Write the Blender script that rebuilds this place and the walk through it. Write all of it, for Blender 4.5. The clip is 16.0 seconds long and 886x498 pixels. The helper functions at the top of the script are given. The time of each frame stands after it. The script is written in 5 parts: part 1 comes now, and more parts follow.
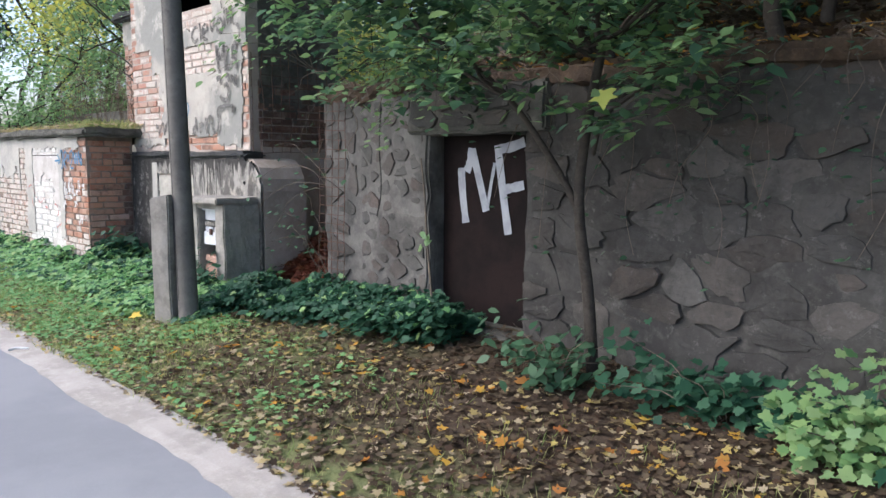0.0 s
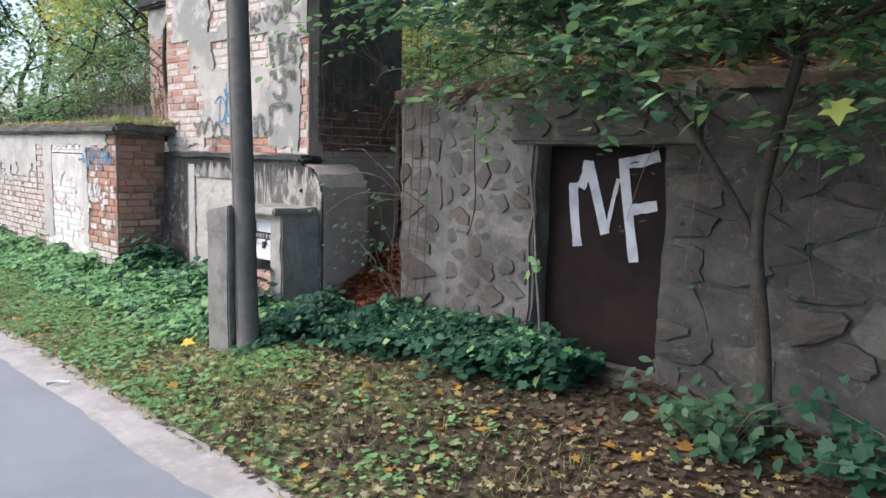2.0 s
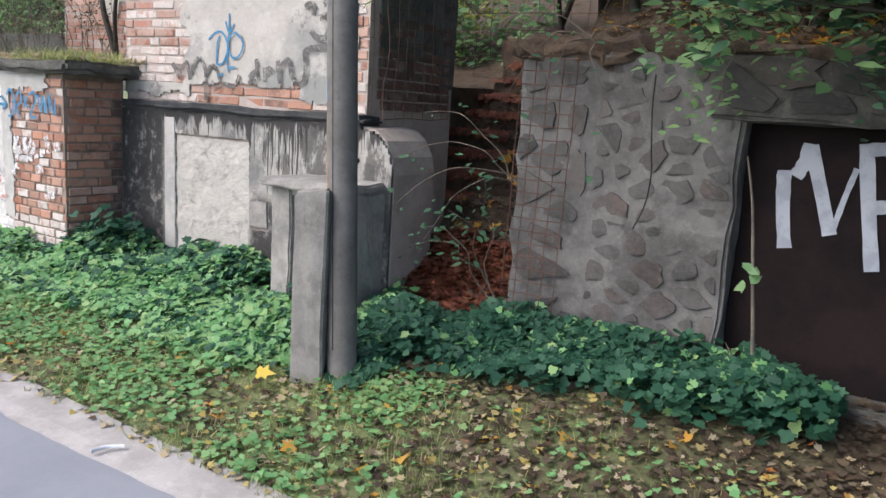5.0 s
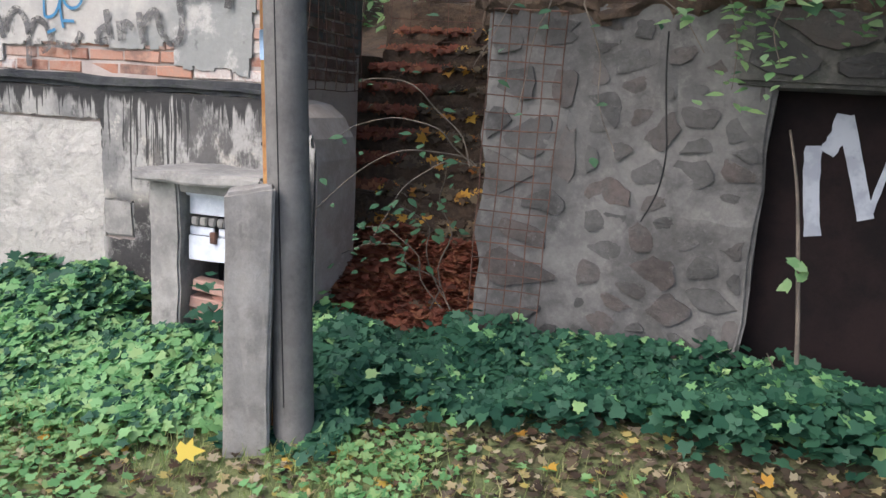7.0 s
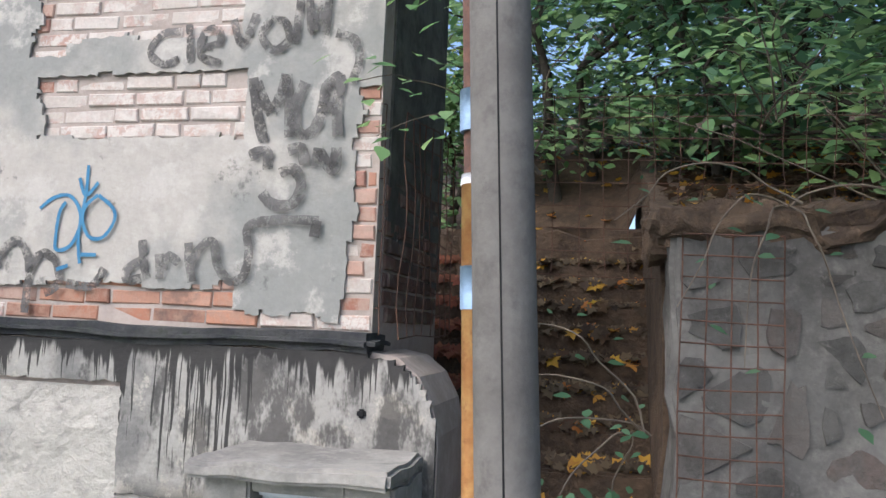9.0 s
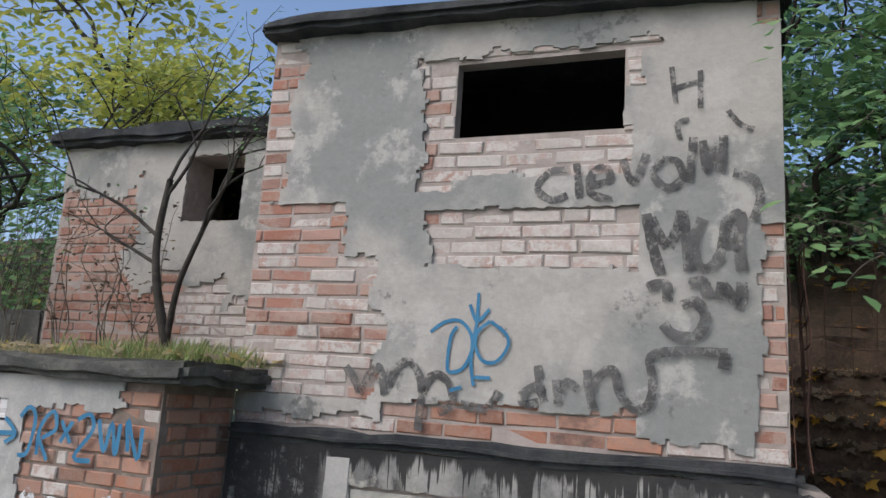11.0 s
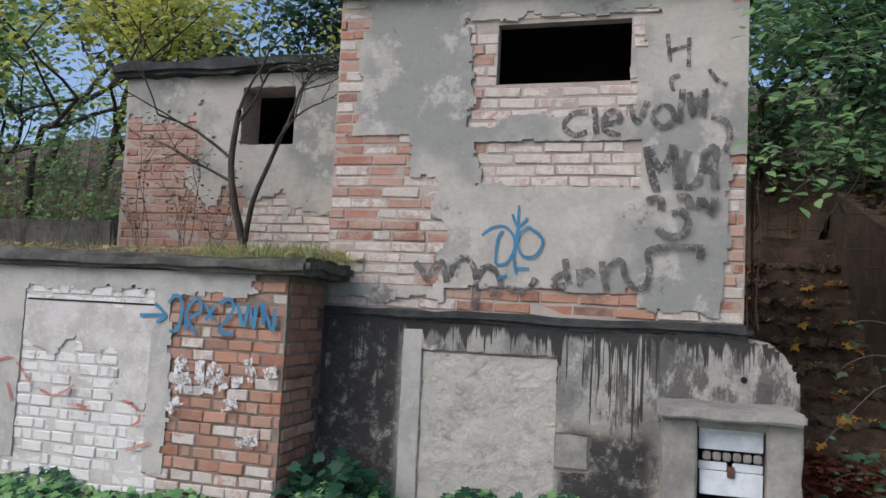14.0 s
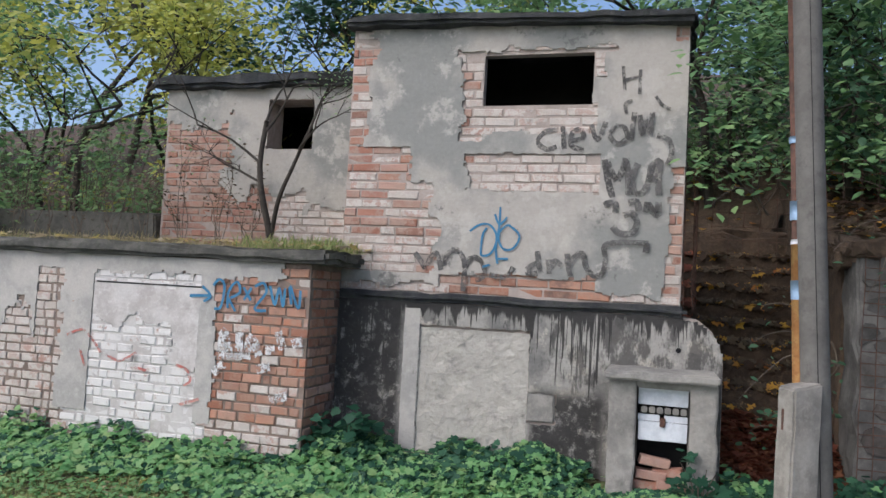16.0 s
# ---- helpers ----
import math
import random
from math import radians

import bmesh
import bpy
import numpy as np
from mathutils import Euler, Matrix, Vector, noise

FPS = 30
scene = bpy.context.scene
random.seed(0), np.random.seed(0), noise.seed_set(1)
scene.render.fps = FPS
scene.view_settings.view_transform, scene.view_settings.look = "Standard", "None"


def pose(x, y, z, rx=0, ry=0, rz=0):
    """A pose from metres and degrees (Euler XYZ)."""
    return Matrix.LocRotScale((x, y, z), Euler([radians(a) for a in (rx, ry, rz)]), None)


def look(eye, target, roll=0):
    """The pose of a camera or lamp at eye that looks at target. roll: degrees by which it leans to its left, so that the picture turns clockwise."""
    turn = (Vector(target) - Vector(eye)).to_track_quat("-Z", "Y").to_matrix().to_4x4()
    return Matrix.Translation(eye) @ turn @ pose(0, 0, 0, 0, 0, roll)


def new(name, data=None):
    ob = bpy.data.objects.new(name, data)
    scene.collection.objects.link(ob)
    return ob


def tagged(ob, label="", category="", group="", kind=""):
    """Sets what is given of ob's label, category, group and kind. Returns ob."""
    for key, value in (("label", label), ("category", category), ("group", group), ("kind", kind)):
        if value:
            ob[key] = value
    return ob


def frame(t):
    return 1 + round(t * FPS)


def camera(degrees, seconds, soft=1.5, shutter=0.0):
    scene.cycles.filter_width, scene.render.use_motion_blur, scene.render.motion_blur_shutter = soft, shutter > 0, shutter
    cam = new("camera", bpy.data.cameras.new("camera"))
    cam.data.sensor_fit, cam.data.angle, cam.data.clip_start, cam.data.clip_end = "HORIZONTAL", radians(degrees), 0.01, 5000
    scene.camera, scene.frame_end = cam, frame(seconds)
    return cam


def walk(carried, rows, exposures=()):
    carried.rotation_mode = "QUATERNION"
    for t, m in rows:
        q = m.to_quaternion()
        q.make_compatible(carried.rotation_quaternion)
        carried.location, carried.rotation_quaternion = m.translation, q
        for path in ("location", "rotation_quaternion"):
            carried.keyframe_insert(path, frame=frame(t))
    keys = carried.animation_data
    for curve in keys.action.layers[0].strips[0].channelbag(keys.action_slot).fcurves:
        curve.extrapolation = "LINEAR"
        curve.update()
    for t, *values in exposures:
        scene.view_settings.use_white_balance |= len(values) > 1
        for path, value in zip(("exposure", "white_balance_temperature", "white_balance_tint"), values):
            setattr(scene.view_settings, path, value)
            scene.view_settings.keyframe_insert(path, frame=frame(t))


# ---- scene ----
cam = camera(60.8, 16.0)
PATH = [
    (0, (-0.124, 0.502, 1.503), (-1.531, 1.903, 1.264), 0.3),
    (0.5, (-0.373, 0.591, 1.544), (-1.788, 1.984, 1.306), -0.2),
    (1, (-0.634, 0.538, 1.57), (-2.054, 1.924, 1.326), 0.1),
    (1.5, (-0.953, 0.451, 1.606), (-2.361, 1.85, 1.357), 1.1),
    (2, (-1.229, 0.497, 1.588), (-2.619, 1.914, 1.343), 1.4),
    (2.5, (-1.583, 0.483, 1.629), (-2.959, 1.912, 1.378), 1.5),
    (3, (-1.943, 0.262, 1.653), (-3.284, 1.722, 1.387), 2.1),
    (3.5, (-2.263, 0.185, 1.661), (-3.562, 1.679, 1.377), 2.6),
    (6, (-4.192, 0.435, 1.605), (-4.984, 2.229, 1.213), 4.3),
    (6.5, (-4.42, 0.579, 1.546), (-5.082, 2.428, 1.167), 4.4),
    (7, (-4.687, 0.827, 1.548), (-5.283, 2.695, 1.156), 3.4),
    (7.5, (-4.883, 1.034, 1.508), (-5.372, 2.938, 1.14), 3.5),
    (8, (-5.136, 1.237, 1.505), (-5.546, 3.164, 1.163), 3.1),
    (8.5, (-5.424, 1.401, 1.585), (-5.902, 3.328, 1.34), 2.5),
    (9, (-5.906, 1.545, 1.609), (-6.357, 3.483, 1.808), 2.2),
    (9.5, (-6.248, 1.57, 1.727), (-6.753, 3.458, 2.148), 3.1),
    (10, (-6.544, 1.421, 1.771), (-7.125, 3.272, 2.258), 3.8),
    (12.5, (-7.639, 0.365, 1.708), (-8.384, 2.216, 1.844), 2.4),
    (13, (-7.515, 0.177, 1.695), (-8.234, 2.04, 1.801), 2.2),
    (13.5, (-7.439, -0.045, 1.605), (-8.043, 1.855, 1.764), 2.9),
    (14, (-7.398, -0.34, 1.58), (-7.94, 1.579, 1.736), 2.8),
    (14.5, (-7.3, -0.614, 1.53), (-7.863, 1.298, 1.691), 3.2),
    (15, (-7.229, -0.919, 1.533), (-7.783, 0.997, 1.678), 3.3),
    (15.5, (-7.141, -1.146, 1.526), (-7.684, 0.775, 1.653), 3.3),
    (16, (-7.002, -1.333, 1.604), (-7.566, 0.583, 1.708), 3.1),
]
EXPOSURES = [(0.0, 1.38, 6020, 10), (3.5, 1.36, 6050, 10), (6.5, 1.3, 6050, 11), (8.5, 1.5, 6000, 10), (9.0, 1.25, 5980, 9), (10.0, 0.75, 5950, 8), (12.5, 0.45, 5980, 8), (16.0, 0.64, 5980, 9)]
walk(cam, [(t, look(eye, target, roll)) for t, eye, target, roll in PATH], EXPOSURES)

# ---- world, sun, exposure ----
world = bpy.data.worlds.new("sky")
scene.world = world
world.use_nodes = True
wn = world.node_tree.nodes
sky = wn.new("ShaderNodeTexSky")
sky.sky_type, sky.sun_disc = "NISHITA", False
sky.sun_elevation, sky.sun_rotation = radians(45), radians(215)
sky.air_density, sky.dust_density, sky.ozone_density = 0.8, 4.0, 1.0
world.node_tree.links.new(sky.outputs[0], wn["Background"].inputs[0])
wn["Background"].inputs[1].default_value = 0.15
sun = new("sun", bpy.data.lights.new("sun", "SUN"))
sun.data.energy, sun.data.angle, sun.data.color = 0.45, radians(45), (1.0, 0.985, 0.96)
sun.matrix_world = look((-7 - 6, 4 - 8.5, 10.5), (-7, 4, 0))


# ---- small builders ----
def link(name, me, material, parent=None, label=""):
    me.materials.append(material)
    ob = new(name, me)
    if parent:
        ob.parent = parent
        ob.matrix_parent_inverse = parent.matrix_basis.inverted()
    if label:
        ob["label"] = label
    return ob


def part(name, bm, material, parent, label=""):
    me = bpy.data.meshes.new(name)
    bm.to_mesh(me)
    bm.free()
    return link(name, me, material, parent, label)


def mesh_of(name, verts, faces):
    me = bpy.data.meshes.new(name)
    me.from_pydata(verts, [], faces)
    me.update()
    return me


def thing(name, x, y, z, label, category, group="", kind=""):
    ob = new(name)
    ob.empty_display_size = 0.1
    ob.matrix_basis = Matrix.Translation((x, y, z))
    return tagged(ob, label, category, group, kind)


def box(x0, y0, z0, x1, y1, z1, bevel=0.0, rough=0.0, cuts=0, bm=None, seed=0):
    own = bmesh.new()
    bmesh.ops.create_cube(own, size=1)
    for v in own.verts:
        v.co = Vector(((x0 + x1) / 2 + v.co.x * (x1 - x0), (y0 + y1) / 2 + v.co.y * (y1 - y0), (z0 + z1) / 2 + v.co.z * (z1 - z0)))
    if bevel:
        bmesh.ops.bevel(own, geom=own.edges[:], offset=bevel, segments=2, affect="EDGES")
    if cuts:
        bmesh.ops.subdivide_edges(own, edges=own.edges[:], cuts=cuts, use_grid_fill=True)
    if rough:
        for v in own.verts:
            v.co += rough * noise.noise_vector(v.co * 7 + Vector((seed, seed * 2, 3)))
    if bm is None:
        return own
    me = bpy.data.meshes.new("join")
    own.to_mesh(me)
    own.free()
    bm.from_mesh(me)
    bpy.data.meshes.remove(me)
    return bm


def tube(bm, path, r0, r1, sides=6):
    """A tapered tube along a list of points."""
    n, rings = len(path), []
    for i, p in enumerate(path):
        p = Vector(p)
        d = (Vector(path[min(i + 1, n - 1)]) - Vector(path[max(i - 1, 0)])).normalized()
        a = d.cross(Vector((0.3, 0.9, 0.2))).normalized()
        b = d.cross(a)
        r = r0 + (r1 - r0) * i / max(n - 1, 1)
        rings.append([bm.verts.new(p + r * (math.cos(k * math.tau / sides) * a + math.sin(k * math.tau / sides) * b)) for k in range(sides)])
    for u, v in zip(rings, rings[1:]):
        for k in range(sides):
            f = bm.faces.new((u[k], u[(k + 1) % sides], v[(k + 1) % sides], v[k]))
            f.smooth = True
    bm.faces.new(rings[0])
    bm.faces.new(rings[-1][::-1])
    return bm


def smooth_line(pts, steps=5):
    p = [Vector((*q, 0)) if len(q) == 2 else Vector(q) for q in pts]
    if len(p) < 3:
        return p
    out = []
    for i in range(len(p) - 1):
        a, b, c, d = p[max(i - 1, 0)], p[i], p[i + 1], p[min(i + 2, len(p) - 1)]
        for k in range(steps):
            t = k / steps
            out.append(0.5 * (2 * b + (c - a) * t + (2 * a - 5 * b + 4 * c - d) * t * t + (3 * b - a - 3 * c + d) * t ** 3))
    return out + [p[-1]]


def ground_height(x, y):
    """The verge rises from the roadside to the foot of the walls."""
    h = min(max((y - 2.36) * 0.12, 0.0), 0.27)
    if y > 2.34:
        h += 0.02 * noise.noise(Vector((x * 1.3, y * 1.7, 0))) * min(1, (y - 2.34) * 3)
    if x > -3.4 and y > 3:
        h -= 0.06 * min(1, (x + 3.4)) * min(1, y - 3)
    return h


# ---- materials ----
class Nodes:
    """A short way to write a material's node tree."""

    def __init__(self, name, rough=0.9, metal=0.0):
        self.m = bpy.data.materials.new(name)
        self.m.use_nodes = True
        self.t = self.m.node_tree
        self.p = self.t.nodes["Principled BSDF"]
        self.p.inputs["Roughness"].default_value = rough
        self.p.inputs["Metallic"].default_value = metal
        self.p.inputs["Specular IOR Level"].default_value = 0.3
        self.pos = self.t.nodes.new("ShaderNodeNewGeometry").outputs["Position"]

    def put(self, socket, value):
        if hasattr(value, "links"):
            self.t.links.new(value, socket)
        elif isinstance(value, tuple):
            socket.default_value = (*value, 1) if len(value) == 3 and len(socket.default_value) == 4 else value
        else:
            socket.default_value = value

    def scaled(self, s):
        n = self.t.nodes.new("ShaderNodeMapping")
        n.inputs["Scale"].default_value = s
        self.put(n.inputs[0], self.pos)
        return n.outputs[0]

    def noise(self, scale, detail=4, rough=0.6, vec=None, lift=0.0):
        n = self.t.nodes.new("ShaderNodeTexNoise")
        self.put(n.inputs["Vector"], vec or self.pos)
        n.inputs["Scale"].default_value, n.inputs["Detail"].default_value, n.inputs["Roughness"].default_value = scale, detail, rough
        return n.outputs["Fac"]

    def ramp(self, fac, a, b, va=0.0, vb=1.0):
        n = self.t.nodes.new("ShaderNodeMapRange")
        n.interpolation_type = "SMOOTHSTEP"
        for i, v in enumerate((fac, a, b, va, vb)):
            self.put(n.inputs[i], v)
        return n.outputs[0]

    def math(self, op, a, b=0.0):
        n = self.t.nodes.new("ShaderNodeMath")
        n.operation = op
        self.put(n.inputs[0], a)
        self.put(n.inputs[1], b)
        return n.outputs[0]

    def mix(self, fac, a, b, blend="MIX"):
        n = self.t.nodes.new("ShaderNodeMix")
        n.data_type, n.blend_type = "RGBA", blend
        self.put(n.inputs[0], fac)
        self.put(n.inputs[6], a)
        self.put(n.inputs[7], b)
        return n.outputs[2]

    def axis(self, k):
        n = self.t.nodes.new("ShaderNodeSeparateXYZ")
        self.put(n.inputs[0], self.pos)
        return n.outputs[k]

    def random(self, island=False):
        if island:
            return self.t.nodes.new("ShaderNodeNewGeometry").outputs["Random Per Island"]
        return self.t.nodes.new("ShaderNodeObjectInfo").outputs["Random"]

    def palette(self, fac, colours):
        n = self.t.nodes.new("ShaderNodeValToRGB")
        self.put(n.inputs[0], fac)
        e = n.color_ramp.elements
        n.color_ramp.interpolation = "LINEAR"
        while len(e) < len(colours):
            e.new(0.5)
        for i, c in enumerate(colours):
            e[i].position, e[i].color = i / max(len(colours) - 1, 1), (*c, 1)
        return n.outputs[0]

    def done(self, colour, bump=None, strength=0.4, distance=0.01, rough=None):
        self.put(self.p.inputs["Base Color"], colour)
        if rough is not None:
            self.put(self.p.inputs["Roughness"], rough)
        if bump is not None:
            n = self.t.nodes.new("ShaderNodeBump")
            n.inputs["Strength"].default_value, n.inputs["Distance"].default_value = strength, distance
            self.put(n.inputs["Height"], bump)
            self.t.links.new(n.outputs[0], self.p.inputs["Normal"])
        return self.m


def grime(n, col, amount):
    """Weathering that runs across stones and joints alike: soot clouds, pale lichen specks."""
    col = n.mix(n.ramp(n.noise(1.7, 7, 0.75), 0.42, 0.66, 0.0, 0.75 * amount), col, (0.028, 0.027, 0.025))
    col = n.mix(n.ramp(n.noise(13, 6, 0.8), 0.56, 0.68, 0.0, 0.6 * amount), col, (0.17, 0.165, 0.15))
    return n.mix(n.ramp(n.noise(5.2, 6, 0.8), 0.55, 0.68, 0.0, 0.6 * amount), col, (0.05, 0.048, 0.045))


def surface(name, a, b, c=None, big=2.0, fine=40, rough=0.92, strength=0.5, distance=0.006, metal=0.0, grain=0.25, soft=0.12, dirt=0.0):
    """Two or three tones in patches, with a fine grain and relief."""
    n = Nodes(name, rough, metal)
    col = n.mix(n.ramp(n.noise(big, 6, 0.65), 0.5 - soft, 0.5 + soft), a, b)
    if c:
        col = n.mix(n.ramp(n.noise(big * 3.3, 6, 0.7), 0.48, 0.78), col, c)
    if dirt:
        col = grime(n, col, dirt)
    f = n.noise(fine, 5, 0.7)
    col = n.mix(grain, col, n.palette(f, [(0.15, 0.15, 0.15), (0.5, 0.5, 0.5), (0.9, 0.9, 0.9)]), "OVERLAY")
    return n.done(col, f, strength, distance)


def brick_material(name, tones, paint=None, cover=0.5, smear=None, soot=0.6):
    n = Nodes(name, 0.95)
    col = n.palette(n.random(), tones)
    col = n.mix(n.ramp(n.noise(9, 5, 0.7), 0.45, 0.7, 0.0, 0.55), col, (0.30, 0.25, 0.21))
    if paint:
        col = n.mix(n.ramp(n.noise(14, 6, 0.75), 0.62 - cover * 0.4, 0.72 - cover * 0.4), col, paint)
    if smear:
        col = n.mix(n.ramp(n.noise(4.5, 7, 0.75), 0.46, 0.6, 0.0, 0.85), col, smear)
        col = n.mix(n.ramp(n.noise(19, 6, 0.8), 0.54, 0.64, 0.0, 0.6), col, smear)
    col = n.mix(n.ramp(n.noise(3.0, 5, 0.7), 0.56, 0.72, 0.0, soot), col, (0.07, 0.06, 0.055))
    f = n.noise(70, 5, 0.75)
    col = n.mix(0.3, col, n.palette(f, [(0.15, 0.15, 0.15), (0.85, 0.85, 0.85)]), "OVERLAY")
    return n.done(col, f, 0.6, 0.006)


def leaf_material(name, tones, rough=0.55):
    n = Nodes(name, rough)
    col = n.palette(n.random(True), tones)
    col = n.mix(n.ramp(n.noise(3, 3), 0.35, 0.7, 0.0, 0.35), col, tones[0])
    n.p.inputs["Subsurface Weight"].default_value = 0.0
    t = n.t.nodes
    tr, ad, out = t.new("ShaderNodeBsdfTranslucent"), t.new("ShaderNodeMixShader"), t["Material Output"]
    n.put(tr.inputs[0], col)
    m = n.done(col, n.noise(60, 3), 0.15, 0.004)
    ad.inputs[0].default_value = 0.42
    n.t.links.new(n.p.outputs[0], ad.inputs[1])
    n.t.links.new(tr.outputs[0], ad.inputs[2])
    n.t.links.new(ad.outputs[0], out.inputs[0])
    return m


def stained_plaster(name):
    """Grey render of the plinth, with black runs below the ledge and dark damp patches."""
    n = Nodes(name, 0.93)
    col = n.mix(n.ramp(n.noise(2.2, 6, 0.7), 0.4, 0.62), (0.31, 0.297, 0.272), (0.165, 0.16, 0.152))
    col = n.mix(n.ramp(n.noise(5.5, 6, 0.7), 0.54, 0.62), col, (0.38, 0.355, 0.31))
    z, x = n.axis(2), n.axis(0)
    thin = n.noise(1.0, 2, 0.8, n.scaled((46, 1, 1.1)))
    broad = n.noise(1.0, 3, 0.7, n.scaled((11, 1, 0.6)))
    runs = n.math("ADD", n.math("MULTIPLY", n.ramp(thin, 0.50, 0.66), 0.95), n.math("MULTIPLY", n.ramp(broad, 0.52, 0.68), 0.3))
    long = n.math("MULTIPLY", n.ramp(x, -8.02, -7.95), n.ramp(x, -7.25, -7.5))
    west = n.ramp(x, -8.9, -9.1)
    reach = n.math("MULTIPLY", runs, n.math("ADD", 0.13, n.math("MAXIMUM", n.math("MULTIPLY", long, 0.42), n.math("MULTIPLY", west, 0.5))))
    depth = n.math("SUBTRACT", 1.52, z)
    run = n.ramp(n.math("SUBTRACT", n.math("ADD", reach, n.ramp(broad, 0.3, 0.7, 0.06, 0.17)), depth), -0.01, 0.03)
    patch = n.ramp(n.noise(1.0, 6, 0.75, n.scaled((3.0, 1, 1.4))), 0.50, 0.6)
    edge = n.ramp(x, -8.95, -9.05)
    mid = n.math("MULTIPLY", n.math("MULTIPLY", n.ramp(x, -7.98, -7.9), n.ramp(x, -7.3, -7.45)), n.ramp(z, 0.95, 0.8))
    damp = n.math("MULTIPLY", n.math("MAXIMUM", edge, mid), n.ramp(n.noise(9, 6, 0.8), 0.32, 0.5))
    dark = n.math("MAXIMUM", run, n.math("MAXIMUM", n.math("MULTIPLY", patch, 0.78), damp))
    f = n.noise(45, 6, 0.75)
    col = n.mix(n.math("MULTIPLY", dark, 0.92), col, (0.022, 0.021, 0.021))
    col = n.mix(0.3, col, n.palette(f, [(0.12, 0.12, 0.12), (0.9, 0.9, 0.9)]), "OVERLAY")
    return n.done(col, n.math("ADD", f, n.noise(9, 4)), 0.6, 0.008)


def facade_plaster(name, a, b, c):
    """Thin old render: beige, greenish grey damp clouds, pale scuffs."""
    n = Nodes(name, 0.93)
    col = n.mix(n.ramp(n.noise(1.4, 6, 0.6), 0.42, 0.58), a, b)
    col = n.mix(n.ramp(n.noise(3.6, 7, 0.7), 0.53, 0.62, 0, 0.8), col, c)
    col = n.mix(n.ramp(n.noise(2.1, 7, 0.75), 0.60, 0.66, 0, 0.7), col, (0.10, 0.10, 0.095))
    f = n.noise(38, 6, 0.7)
    col = n.mix(0.25, col, n.palette(f, [(0.15, 0.15, 0.15), (0.85, 0.85, 0.85)]), "OVERLAY")
    return n.done(col, n.math("ADD", f, n.math("MULTIPLY", n.noise(7, 4), 2.0)), 0.45, 0.008)


RED = [(0.25, 0.115, 0.08), (0.36, 0.175, 0.125), (0.30, 0.16, 0.125), (0.42, 0.27, 0.215), (0.22, 0.12, 0.09), (0.38, 0.20, 0.14)]
PALE = [(0.40, 0.28, 0.235), (0.48, 0.41, 0.365), (0.35, 0.215, 0.175), (0.50, 0.44, 0.40), (0.38, 0.24, 0.19)]
M_BRICK = brick_material("red_brick", RED, smear=(0.37, 0.26, 0.21), soot=0.4)
M_BRICK_OUT = brick_material("orange_brown_brick", [(0.28, 0.125, 0.08), (0.36, 0.165, 0.105), (0.23, 0.115, 0.08), (0.33, 0.19, 0.14), (0.40, 0.20, 0.13), (0.42, 0.30, 0.25)], smear=(0.33, 0.20, 0.145), soot=0.65)
M_BRICK_PALE = brick_material("pale_brick", PALE, (0.50, 0.46, 0.42), 0.45, smear=(0.42, 0.375, 0.335), soot=0.4)
M_BRICK_WHITE = brick_material("whitewashed_brick", PALE, (0.60, 0.585, 0.565), 0.72)
M_BRICK_DARK = brick_material("dark_brick", [(0.13, 0.07, 0.055), (0.09, 0.06, 0.05), (0.18, 0.10, 0.075), (0.07, 0.055, 0.048)])
M_MORTAR_WHITE = surface("whitewashed_joints", (0.50, 0.48, 0.46), (0.40, 0.37, 0.35), (0.56, 0.55, 0.53), 5, 50)
M_MORTAR_DARK = surface("sooty_joints", (0.22, 0.17, 0.14), (0.14, 0.11, 0.09), (0.27, 0.225, 0.19), 4, 50)
M_MORTAR = surface("old_mortar", (0.37, 0.315, 0.28), (0.29, 0.245, 0.215), (0.40, 0.36, 0.32), 4, 50)
M_FACADE = facade_plaster("facade_render", (0.375, 0.35, 0.315), (0.235, 0.235, 0.22), (0.42, 0.395, 0.36))
M_PLINTH = stained_plaster("plinth_render")
M_PATCH = surface("rough_cream_render", (0.43, 0.41, 0.365), (0.38, 0.36, 0.325), (0.17, 0.163, 0.152), 1.7, 22, soft=0.3, strength=0.9, distance=0.02)
M_SMOOTH = surface("smooth_grey_render", (0.42, 0.40, 0.37), (0.33, 0.32, 0.30), (0.46, 0.44, 0.41), 4, 60)
M_CONCRETE = surface("weathered_concrete", (0.31, 0.295, 0.27), (0.23, 0.22, 0.205), (0.36, 0.335, 0.30), 6, 45, strength=0.7, dirt=0.4)
M_POST = surface("brown_grey_concrete", (0.30, 0.28, 0.25), (0.22, 0.203, 0.18), (0.35, 0.325, 0.29), 7, 45, strength=0.8, dirt=0.35)
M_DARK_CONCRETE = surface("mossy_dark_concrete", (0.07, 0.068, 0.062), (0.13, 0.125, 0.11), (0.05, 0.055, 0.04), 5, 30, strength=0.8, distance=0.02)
M_TAR = surface("tarred_roof_edge", (0.030, 0.032, 0.036), (0.06, 0.06, 0.06), (0.035, 0.045, 0.03), 6, 35, strength=0.8, distance=0.015)
M_STONE_MORTAR = surface("grey_lime_mortar", (0.15, 0.144, 0.135), (0.098, 0.095, 0.09), (0.195, 0.186, 0.172), 3, 40, strength=0.7, dirt=0.75)
# Dirty mortar, also darkened in colour for the shade under the tree.
M_STONE_MORTAR_DARK = surface("shaded_dirty_mortar", (0.07, 0.068, 0.063), (0.045, 0.043, 0.041), (0.12, 0.115, 0.105), 2.2, 40, strength=0.7, dirt=0.9)


